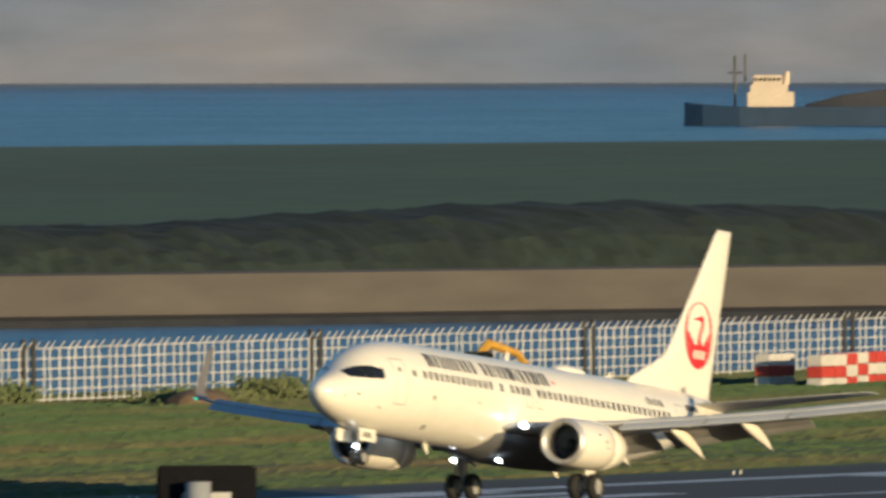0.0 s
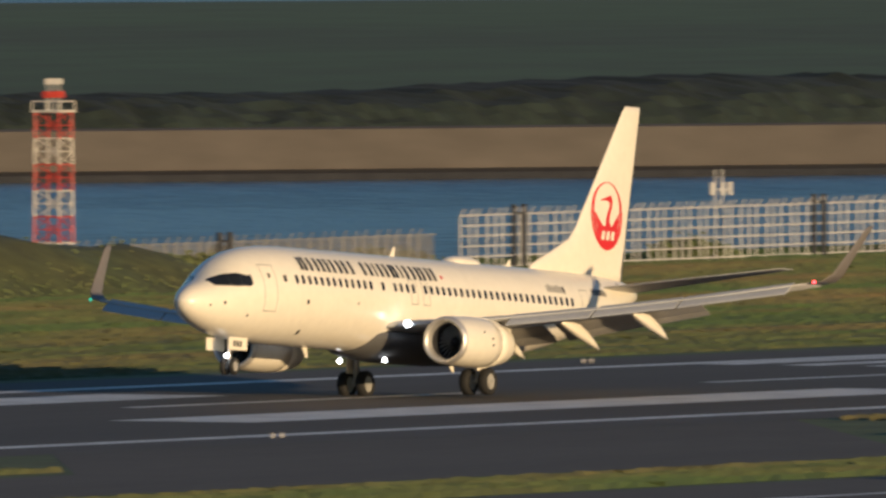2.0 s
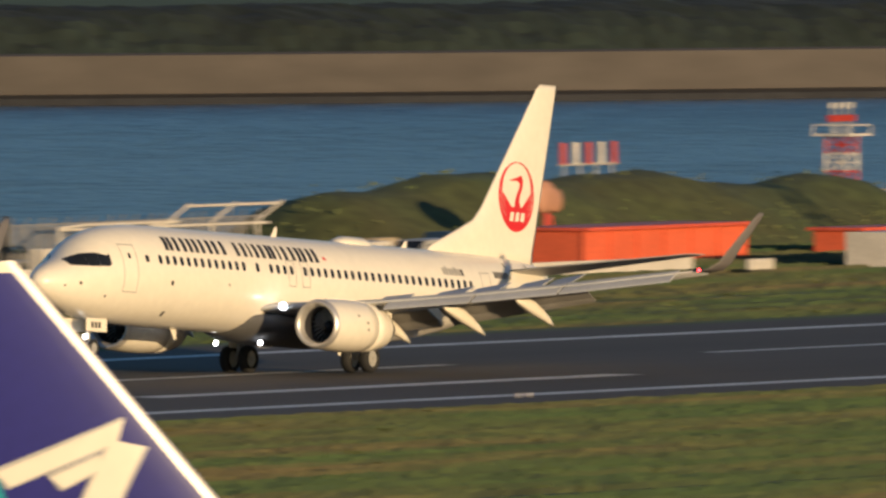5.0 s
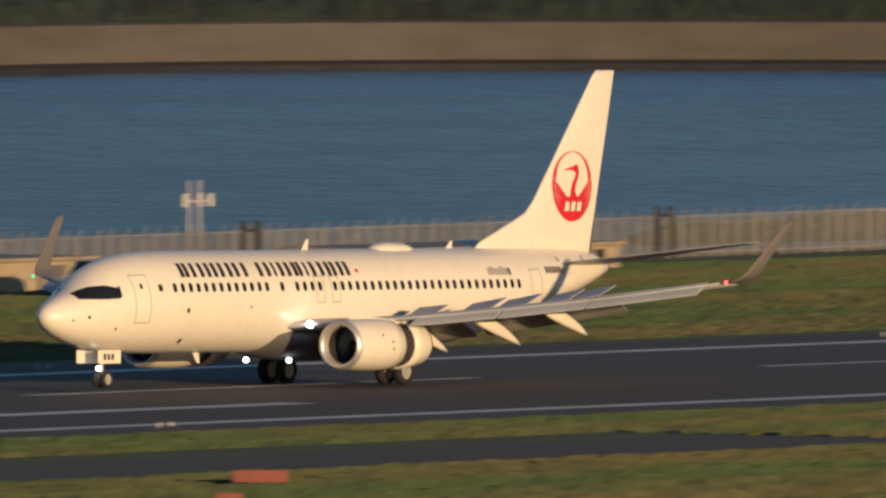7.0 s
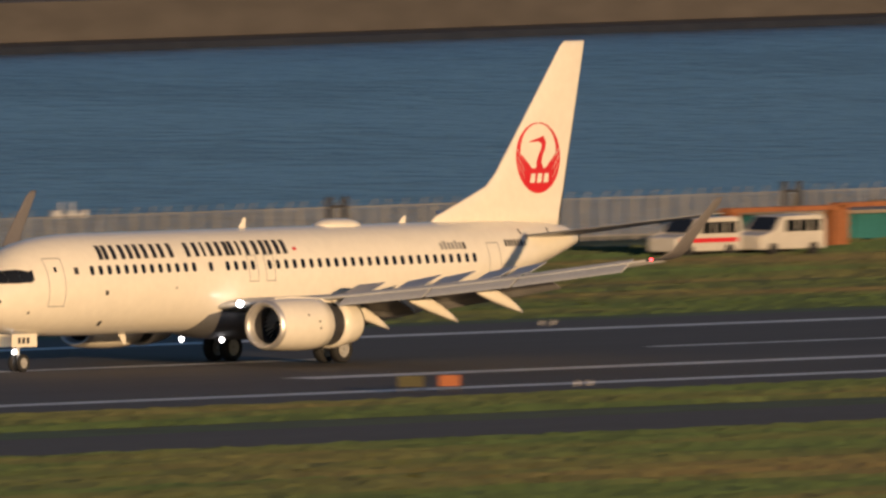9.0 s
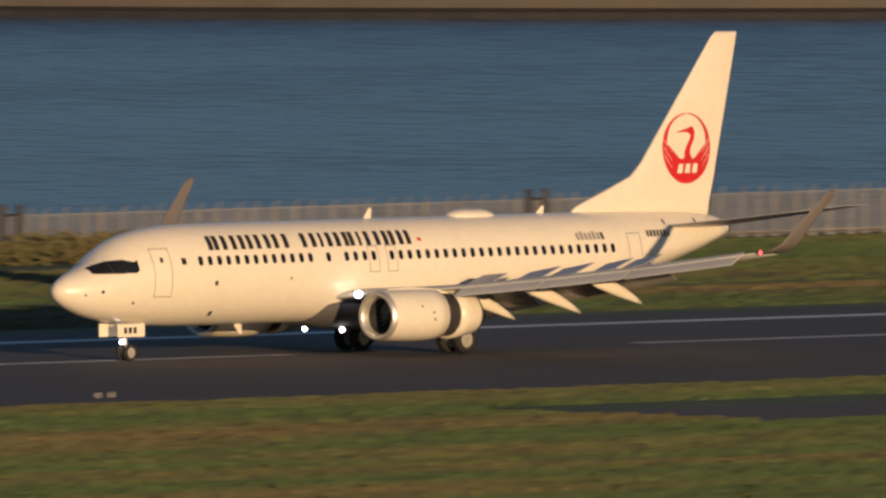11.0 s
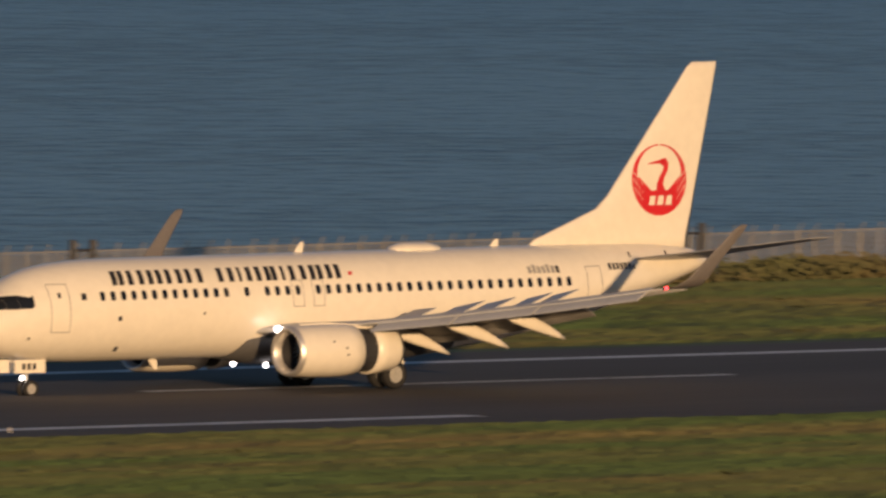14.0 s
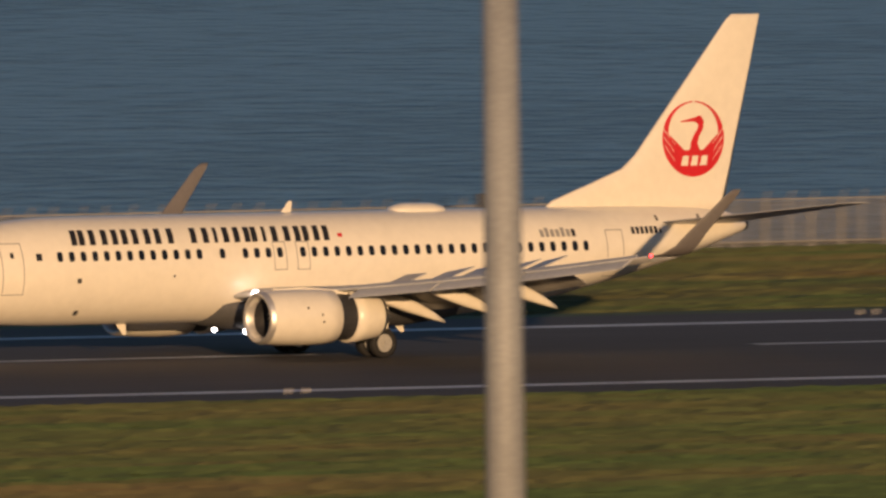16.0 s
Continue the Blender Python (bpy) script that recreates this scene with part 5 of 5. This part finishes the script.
def sign(x, y, turn, w, h, mat, words, ink, label):
    root = tagged(empty("airfield_sign"), label, "sign", "airfield signs")
    root.matrix_basis = pose(x, y, 0, 0, 0, turn)
    bm = bmesh.new()
    box(bm, (-w / 2, -0.12, 0.22), (w / 2, 0.12, 0.22 + h), 0.02)
    part("panel", bm, mat, root)
    for dx in (-w * 0.4, 0, w * 0.4):
        bm = bmesh.new()
        box(bm, (dx - 0.04, -0.05, -0.02), (dx + 0.04, 0.05, 0.24))
        part("leg", bm, M_DARK, root)
    if words:
        text_bm(words, h * 0.85, ink, "lettering", pose(0, -0.13, 0.22 + h / 2, 90, 0, 0), root)


# boards face the taxiways, square to the line of sight from the terminal
sign(895.5, 456.5, -62, 2.1, 0.85, M_SIGNRED, "16L-34R", M_MARK, "red mandatory runway sign with white characters")
sign(907.5, 460.6, -62, 1.25, 0.55, M_BLACK, "C5", M_SIGNYELLOW, "black location sign with yellow characters")
sign(914.5, 445.0, -62, 3.9, 0.85, M_SIGNRED, "16L-34R", M_MARK, "red mandatory runway sign with white characters")
for x, y, w, m, l in ((655, 487.5, 0.9, M_SIGNORANGE, "small orange taxiway sign"), (653.6, 488.8, 1.2, M_OLIVE, "olive back of a taxiway sign"), (645.7, 467.8, 1.9, M_SIGNFADED, "faded red mandatory sign beside the taxiway"), (631.5, 511.6, 0.8, M_SIGNORANGE, "small orange taxiway sign"),
                      (629.9, 512.2, 1.0, M_OLIVE, "olive back of a taxiway sign"), (756.5, 430.6, 0.5, M_SIGNORANGE, "small orange taxiway sign"), (625.7, 454.5, 0.9, M_SIGNFADED, "faded red mandatory sign beside the taxiway"), (370.4, 501.9, 0.35, M_SIGNORANGE, "small orange marker panel"),
                      (370.9, 501.4, 0.35, M_SIGNORANGE, "small orange marker panel")):
    sign(x, y, -55, w, 0.42, m, "", None, l)
for k in range(5):
    sign(753.4 + 0.42 * k, 432.2 - 0.3 * k, -60, 0.48, 0.42, M_SIGNYELLOW if k % 2 == 0 else M_BLACK, "", None, "yellow and black direction sign panel")
bm = bmesh.new()
rod(bm, (0, 0, 0), (0, 0, 0.12), 0.05, 0.04, n=8)
rod(bm, (0, 0, 0.10), (0, 0, 0.20), 0.055, 0.035, n=10)
lamp0 = tagged(mesh_ob("runway_light", bm, M_SHEDWHITE), "small raised white runway edge light", "runway light", "runway edge lights")
lamp0.matrix_basis = pose(280, 512.2, 0)
for i in range(0, 21):
    for dx in (0, 0.75):
        for y in (512.2, 562.5):
            if i or dx or y > 520:
                copy_thing(lamp0, pose(280 + 60 * i + dx, y, 0))


# ---------------------------------------------------------------- poles and apron things before the runway
def post(x, y, height, r, label, bands=(), rust=True, lean=0.0, dark=False, turn=0.0, pivot=0.0):
    root = tagged(empty("light_pole"), label, "pole")
    # a slight lean, square to the heading "turn", with the axis held at the height "pivot"
    axis = Vector((math.sin(radians(turn)), math.cos(radians(turn)), 0))
    m = Matrix.Rotation(radians(-lean), 4, axis)
    root.matrix_basis = Matrix.Translation(Vector((x, y, pivot)) - m @ Vector((0, 0, pivot))) @ m
    bm = bmesh.new()
    n = 24
    loft(bm, [[(r * k * math.cos(a), r * k * math.sin(a), z) for a in [2 * math.pi * i / n for i in range(n)]] for z, k in ((-0.1, 1.12), (height * 0.5, 1.03), (height, 0.94))])
    part("shaft", bm, M_POLESHADE if dark else M_POLE if rust else M_POLECLEAN, root, smooth=True)
    bm = bmesh.new()
    rod(bm, (0, 0, 0), (0, 0, 0.06), r * 2.2, n=16)
    part("base_plate", bm, M_STEEL, root)
    for z in bands:
        bm = bmesh.new()
        rod(bm, (0, 0, z), (0, 0, z + 0.16), r * 1.09, n=24)
        part("clamp_band", bm, M_RUSTBAND, root, "brown rusty clamp band")
    return root


post(219.6, 111.7, 30, 0.108, "tall grey steel apron light pole with rusty bands", (22.65, 22.44, 20.6), lean=2.3, turn=62.9, pivot=21.5)
post(174.0, 89.6, 30, 0.066, "slim grey steel apron light pole", (22.9,), lean=2.0, turn=62.6, pivot=22.6)
post(262.4, 151.8, 30, 0.215, "tall grey steel apron light pole with brown bands", (21.5, 18.1, 22.4), lean=2.2, turn=59.4, pivot=18.9)
post(234.6, 243.4, 24.2, 0.42, "weathered rust-streaked steel mast beside the apron", lean=1.2, turn=43.8, pivot=16.5)
post(217.5, 317.6, 21.3, 0.51, "pale grey steel mast beside the apron", rust=False, lean=0.9, turn=34, pivot=13.6)
post(-100.45, -86.36, 36, 0.222, "thick galvanised steel post with rust stains, shade painted in dark blue", dark=True)
bx = tagged(empty("junction_box"), "small grey junction box strapped to a post, shade painted in", "box")
bx.matrix_basis = pose(-100.45, -86.36, 30.838, 0, 0, -49.5)
bm = bmesh.new()
box(bm, (0.022, -0.222, 0), (0.212, -0.08, 0.26), 0.014)
part("body", bm, M_BOXGREY, bx)
bm = bmesh.new()
box(bm, (0.046, -0.229, 0.008), (0.206, -0.218, 0.254), 0.003)
part("gasket", bm, M_BLACK, bx, "dark door gasket")
bm = bmesh.new()
box(bm, (0.056, -0.238, 0.017), (0.204, -0.224, 0.246), 0.004)
part("door", bm, M_BOXGREY, bx)
bm = bmesh.new()
box(bm, (0.018, -0.243, 0.261), (0.232, -0.08, 0.271), 0.003)
part("rain_lip", bm, M_BLACK, bx, "dark rain lip")

# black floodlight panel on its own pole
root = tagged(empty("signal_board"), "square black signal board carried on a grey pole", "signal board")
root.matrix_basis = pose(324.3, 161.7, 0, 0, 0, -63)
bm = bmesh.new()
rod(bm, (-0.07, -0.12, 0), (-0.07, -0.12, 19.15), 0.115, 0.105, n=20)
part("pole", bm, M_POLECLEAN, root, "grey steel pole", smooth=True)
bm = bmesh.new()
box(bm, (-0.41, 0.03, 18.42), (0.41, 0.18, 19.28), 0.02)
part("board", bm, M_MATT, root, "matt black square board")
for dz in (18.6, 19.0):
    bm = bmesh.new()
    box(bm, (-0.2, -0.02, dz), (0.2, 0.03, dz + 0.06))
    part("bracket", bm, M_STEEL, root)

# boarding bridge
root = tagged(empty("boarding_bridge"), "grey-white boarding bridge with flat roof and wide windows", "boarding bridge")
root.matrix_basis = pose(530.2, 311.5, 0, 0, 0, 4)
bm = bmesh.new()
box(bm, (0, 0, 4.0), (44, 3.0, 4.6), 0.04)
box(bm, (0, 0.1, 4.6), (44, 2.9, 6.35), 0.03)
part("tunnel", bm, M_BRIDGE, root)
for lo, hi, lab in (((-0.3, -0.35, 6.35), (19.5, 3.3, 6.52), "pale flat roof slab"), ((19.5, -0.5, 6.62), (44, 3.4, 6.82), "pale flat roof slab")):
    bm = bmesh.new()
    box(bm, lo, hi, 0.03)
    part("roof", bm, M_BRIDGEROOF, root, lab)
bm = bmesh.new()
box(bm, (19.5, -0.05, 6.35), (44, 3.0, 6.62), 0.02)
part("roof_box", bm, M_BRIDGE, root)
bm = bmesh.new()
box(bm, (-0.1, -0.2, 6.52), (19.5, 0.0, 6.62), 0.02)
part("roof_edge", bm, M_BRIDGEROOF, root)
for i, (a, b) in enumerate(((0.5, 3.0), (3.5, 6.3), (6.8, 9.6), (10.2, 13.0), (13.5, 18.6), (20, 25), (25.5, 31), (31.5, 37), (37.5, 43))):
    bm = bmesh.new()
    box(bm, (a, 0.02, 4.75), (b, 0.097, 6.2), 0.01)
    part("window_panel", bm, (M_PANELGREY, M_PANELLIGHT, M_PANELGREY, M_PANELDARK, M_PANELLIGHT)[i % 5], root)
bm = bmesh.new()
box(bm, (35.6, 0.8, 6.82), (38.4, 2.2, 7.6), 0.04)
part("roof_unit", bm, M_PANELLIGHT, root)
bm = bmesh.new()
for dx in (0, 0.5):
    for dy in (0, 0.5):
        rod(bm, (36.2 + dx, 1.2 + dy, 7.6), (36.2 + dx, 1.2 + dy, 9.0), 0.04, n=6)
for k in range(5):
    rod(bm, (36.2, 1.2, 7.7 + 0.28 * k), (36.7, 1.2, 7.9 + 0.28 * k), 0.03, n=5)
part("roof_mast", bm, M_STEEL, root)
for x in (3, 21, 40):
    bm = bmesh.new()
    rod(bm, (x, 0.6, 0), (x, 0.6, 4.1), 0.25, n=14)
    rod(bm, (x, 2.4, 0), (x, 2.4, 4.1), 0.25, n=14)
    box(bm, (x - 0.4, 0.3, 3.6), (x + 0.4, 2.7, 4.05), 0.03)
    part("support", bm, M_STEEL, root)

# parked airliner, of which the blue fin shows
PARKED = tagged(empty("parked_airliner"), "parked airliner with dark blue fin and white wedge marks", "airliner")
PARKED.matrix_basis = pose(373.25, 243.55, 0, 0, 0, -57.5)


def pfin(z):
    """Fin edges in own space at height z: trailing edge, leading edge."""
    k = (z - 12.7) / 4.2
    return 0.02 + 0.02 * k - 1.36 * k, 4.40 - 3.57 * k


bm = bmesh.new()
loft(bm, [foil_dir((pfin(z)[1], 0, z), (pfin(z)[0], 0, z), th, (0, 1, 0), 10) for z, th in ((7.6, 0.5), (10, 0.4), (12.7, 0.3), (16.7, 0.14), (16.9, 0.10))])
pf = part("fin", bm, M_ANABLUE, PARKED, "dark blue fin", smooth=True)


def pskin(x, z, out):
    """The point of the parked fin's near side at x and height z."""
    table = ((7.6, 0.5), (10, 0.4), (12.7, 0.3), (16.7, 0.14), (16.9, 0.10))
    for lo, hi in zip(table, table[1:]):
        if z <= hi[0]:
            break
    th = lo[1] + (hi[1] - lo[1]) * (z - lo[0]) / (hi[0] - lo[0])
    te, le = pfin(z)
    u = min(1, max(0, (le - x) / (le - te)))
    h = 1.48 * math.sqrt(u) - 0.63 * u - 1.76 * u * u + 1.42 * u ** 3 - 0.51 * u ** 4
    return Vector((x, -th * max(0.0, h) - out, z))


def fin_patch(name, left, right, mat, out, label=""):
    """A painted field between two edges, each a pair of points."""
    bm = bmesh.new()
    rows = []
    for k in range(17):
        f = k / 16
        a = [left[0][i] + (left[1][i] - left[0][i]) * f for i in (0, 1)]
        b = [right[0][i] + (right[1][i] - right[0][i]) * f for i in (0, 1)]
        rows.append([pskin(a[0] + (b[0] - a[0]) * i / 5, a[1] + (b[1] - a[1]) * i / 5, out) for i in range(6)])
    patch_grid(bm, rows)
    part(name, bm, mat, pf, label)


fin_patch("leading_edge_strip", ((pfin(9)[1] - 0.28, 9), (pfin(16.9)[1] - 0.2, 16.9)), ((pfin(9)[1] - 0.01, 9), (pfin(16.9)[1] - 0.01, 16.9)), M_ALU, 0.012, "bare metal leading edge strip")
fin_patch("tip_cap", ((pfin(16.68)[0], 16.68), (pfin(16.89)[0], 16.89)), ((pfin(16.68)[1] - 0.02, 16.68), (pfin(16.89)[1] - 0.02, 16.89)), M_WHITE, 0.016, "white fin tip cap")
fin_patch("trailing_band", ((pfin(9)[0], 9), (pfin(16.68)[0], 16.68)), ((pfin(9)[0] + 0.75, 9), (pfin(16.68)[0] + 0.36, 16.68)), M_ANATEAL, 0.012, "turquoise trailing edge band")
for out, mat, grow, lab in ((0.014, M_STEEL, 0.06, "grey outline of a wedge stroke"), (0.022, M_WHITE, 0.0, "white wedge stroke")):
    g = grow
    fin_patch("mark_stroke", ((0.46 - g, 12.99 + g), (2.84, 13.96 + g)), ((0.73 - g, 12.73 - g), (2.72, 13.56 - g)), mat, out, lab)
    fin_patch("mark_stroke", ((2.60 - g, 13.60), (1.75 - g, 11.8)), ((3.22 + g, 13.46), (2.42 + g, 11.8)), mat, out + 0.002, lab)
    fin_patch("mark_stroke", ((1.46 - g, 12.90 + g), (2.40, 13.30 + g)), ((1.72 - g, 12.70 - g), (2.40, 13.06 - g)), mat, out + 0.004, lab)
bm = bmesh.new()
rr = []
for x, r, z in ((-6.5, 0.3, 7.2), (-4, 1.0, 6.9), (0, 1.7, 6.4), (6, 2.4, 5.8), (12, 2.75, 5.4), (40, 2.75, 5.4), (44, 2.5, 5.2), (47, 1.7, 4.8), (49, 0.4, 4.5)):
    rr.append([(x, r * math.cos(a), z + r * math.sin(a)) for a in [2 * math.pi * i / 32 for i in range(32)]])
loft(bm, rr)
part("fuselage", bm, M_WHITE, PARKED, smooth=True)
for side in (-1, 1):
    bm = bmesh.new()
    loft(bm, [foil((26, side * 2, 4.4), (16, side * 2, 4.3), 0.7), foil((12, side * 23, 6.0), (9.5, side * 23, 6.0), 0.15)])
    part("wing", bm, M_GREY, PARKED, smooth=True)
    bm = bmesh.new()
    loft(bm, [foil((4, side * 0.8, 7.0), (-1.5, side * 0.8, 7.0), 0.3), foil((-2.5, side * 8.6, 8.0), (-4.5, side * 8.6, 8.0), 0.08)])
    part("tailplane", bm, M_GREY, PARKED, smooth=True)
    bm = bmesh.new()
    rod(bm, (20, side * 4.5, 0.5), (20, side * 4.5, 4.2), 0.2)
    for dx in (-0.7, 0.7):
        for dy in (-0.5, 0.5):
            rod(bm, (20 + dx, side * 4.5 + dy - 0.2, 0.55), (20 + dx, side * 4.5 + dy + 0.2, 0.55), 0.55, n=20)
    part("main_gear", bm, M_RUBBER, PARKED)
bm = bmesh.new()
rod(bm, (42.5, 0, 0.4), (42.5, 0, 3), 0.14)
for dy in (-0.3, 0.3):
    rod(bm, (42.5, dy - 0.12, 0.42), (42.5, dy + 0.12, 0.42), 0.42, n=18)
part("nose_gear", bm, M_RUBBER, PARKED)


# ---------------------------------------------------------------- at sea
root = tagged(empty("cargo_ship"), "small blue-hulled ship with cream deckhouse", "ship")
root.matrix_basis = pose(3330, 1574, SEA, 0, 0, -64)
bm = bmesh.new()
loft(bm, [[(x, -w, 2.6 + sh), (x, w, 2.6 + sh), (x, w * 0.8, -1), (x, -w * 0.8, -1)] for x, w, sh in ((-13.5, 0.2, 0.6), (-11, 2.2, 0.3), (-6, 3.2, 0), (12, 3.3, 0), (30, 3.2, 0.2), (34, 2.6, 0.5))])
part("hull", bm, M_DARKBLUE, root, "dark blue hull")
bm = bmesh.new()
box(bm, (-5, -2.4, 2.6), (1.4, 2.4, 4.6), 0.1)
box(bm, (-4.6, -2.2, 4.6), (0.6, 2.2, 5.6), 0.1)
box(bm, (-4.2, -2.0, 5.6), (-0.2, 2.0, 6.9), 0.1)
rod(bm, (0.3, 0, 5.6), (0.5, 0, 7.4), 0.5, 0.4, n=12)
part("deckhouse", bm, M_CREAM, root, "cream deckhouse")
for i in range(6):
    bm = bmesh.new()
    box(bm, (-4.0 + i * 0.62, -2.04, 6.1), (-3.55 + i * 0.62, -2.005, 6.5))
    part("bridge_window", bm, M_GLASS, root)
bm = bmesh.new()
rod(bm, (-6.6, 0, 2.6), (-6.6, 0, 9.5), 0.18)
rod(bm, (-7.6, 0, 7.2), (-5.6, 0, 7.2), 0.12)
rod(bm, (-5.2, 0.5, 6), (-5.2, 0.5, 9.8), 0.14)
part("foremast", bm, M_DARK, root)
bm = bmesh.new()
loft(bm, [[(x, -2.6, 2.6), (x, 2.6, 2.6), (x, 2.0, 2.6 + h), (x, -2.0, 2.6 + h)] for x, h in ((3, 0.3), (8, 1.6), (14, 2.4), (24, 2.6), (30, 1.8))])
part("cargo", bm, M_DARK, root, "dark heaped cargo")
for x, y in ((966.0, 1021.5), (997, 1000.5)):
    root = tagged(empty("mooring_dolphin"), "concrete platform on dark piles standing in the sea", "dolphin", "sea platforms")
    root.matrix_basis = pose(x, y, SEA, 0, 0, -44)
    bm = bmesh.new()
    box(bm, (-1.75, -1.75, 1.35), (1.75, 1.75, 2.6), 0.08)
    part("platform", bm, M_CREAM, root)
    for sx in (-1.2, -0.4, 0.4, 1.2):
        for sy in (-1.2, 1.2):
            bm = bmesh.new()
            rod(bm, (sx * 1.2, sy, -2), (sx, sy, 1.4), 0.17, n=8)
            part("pile", bm, M_DARK, root)
for x, y in ((1252, 1010), (1233, 1008), (1254, 1011)):
    root = tagged(empty("shore_marker"), "pale navigation marker posts on the seawall", "marker", "shore markers")
    root.location = (x, y + 8, 2.3)
    bm = bmesh.new()
    box(bm, (-0.2, -0.2, 0), (0.2, 0.2, 2.2), 0.03)
    box(bm, (-0.35, -0.1, 1.5), (0.35, 0.1, 2.1), 0.02)
    part("post", bm, M_SHEDWHITE, root)


# ---------------------------------------------------------------- tyre smoke at touchdown
SMOKE = tagged(empty("tyre_smoke"), "thin grey puffs of tyre smoke over the runway", "smoke")
for k in range(9):
    bm = bmesh.new()
    bmesh.ops.create_icosphere(bm, subdivisions=3, radius=1.0)
    o = Vector((rng.uniform(-14, 14), rng.uniform(-1.5, 1.5), 0.5 + 0.9 * rng.random()))
    w, h = rng.uniform(2.5, 5.0), rng.uniform(0.5, 1.0)
    for v in bm.verts:
        f = 1 + 0.35 * noise.noise(v.co * 1.8 + o)
        v.co = Vector((v.co.x * w * f, v.co.y * 1.2 * f, v.co.z * h * f)) + o
    part("puff", bm, M_SMOKE, SMOKE, smooth=True)


# ---------------------------------------------------------------- what moves
def motions():
    walk(AIRLINER, [(t, pose(x, RUNWAY, z, -bank, pitch, yaw)) for t, x, z, pitch, bank, yaw in ROLL])
    for sp, hinge in SPOILERS:
        rows = [(t, pose(*hinge, 0, a, 0)) for t, a in ((0, 2), (2.3, 2), (3.0, -20), (16, -20))]
        walk(sp, rows)
    # the main legs hang down in the air and settle after touchdown
    for g in GEARS:
        walk(g, [(t, pose(0, 0, z)) for t, z in ((0, -0.33), (1.9, -0.33), (2.5, 0), (16, 0))])
    for sl in SLEEVES:
        walk(sl, [(t, pose(d, 0, 0)) for t, d in ((0, 0), (5.4, 0), (6.6, 0.66), (16, 0.66))])

    # the smoke wells up where the tyres touch, drifts and settles
    walk(SMOKE, [(t, pose(1072 + d, 540, z)) for t, d, z in ((0, 0, -5), (0.6, 0, -5), (0.9, 0, 0.1), (1.15, 1.5, 0.5), (1.5, 3, -5), (16, 3, -5))])


motions()
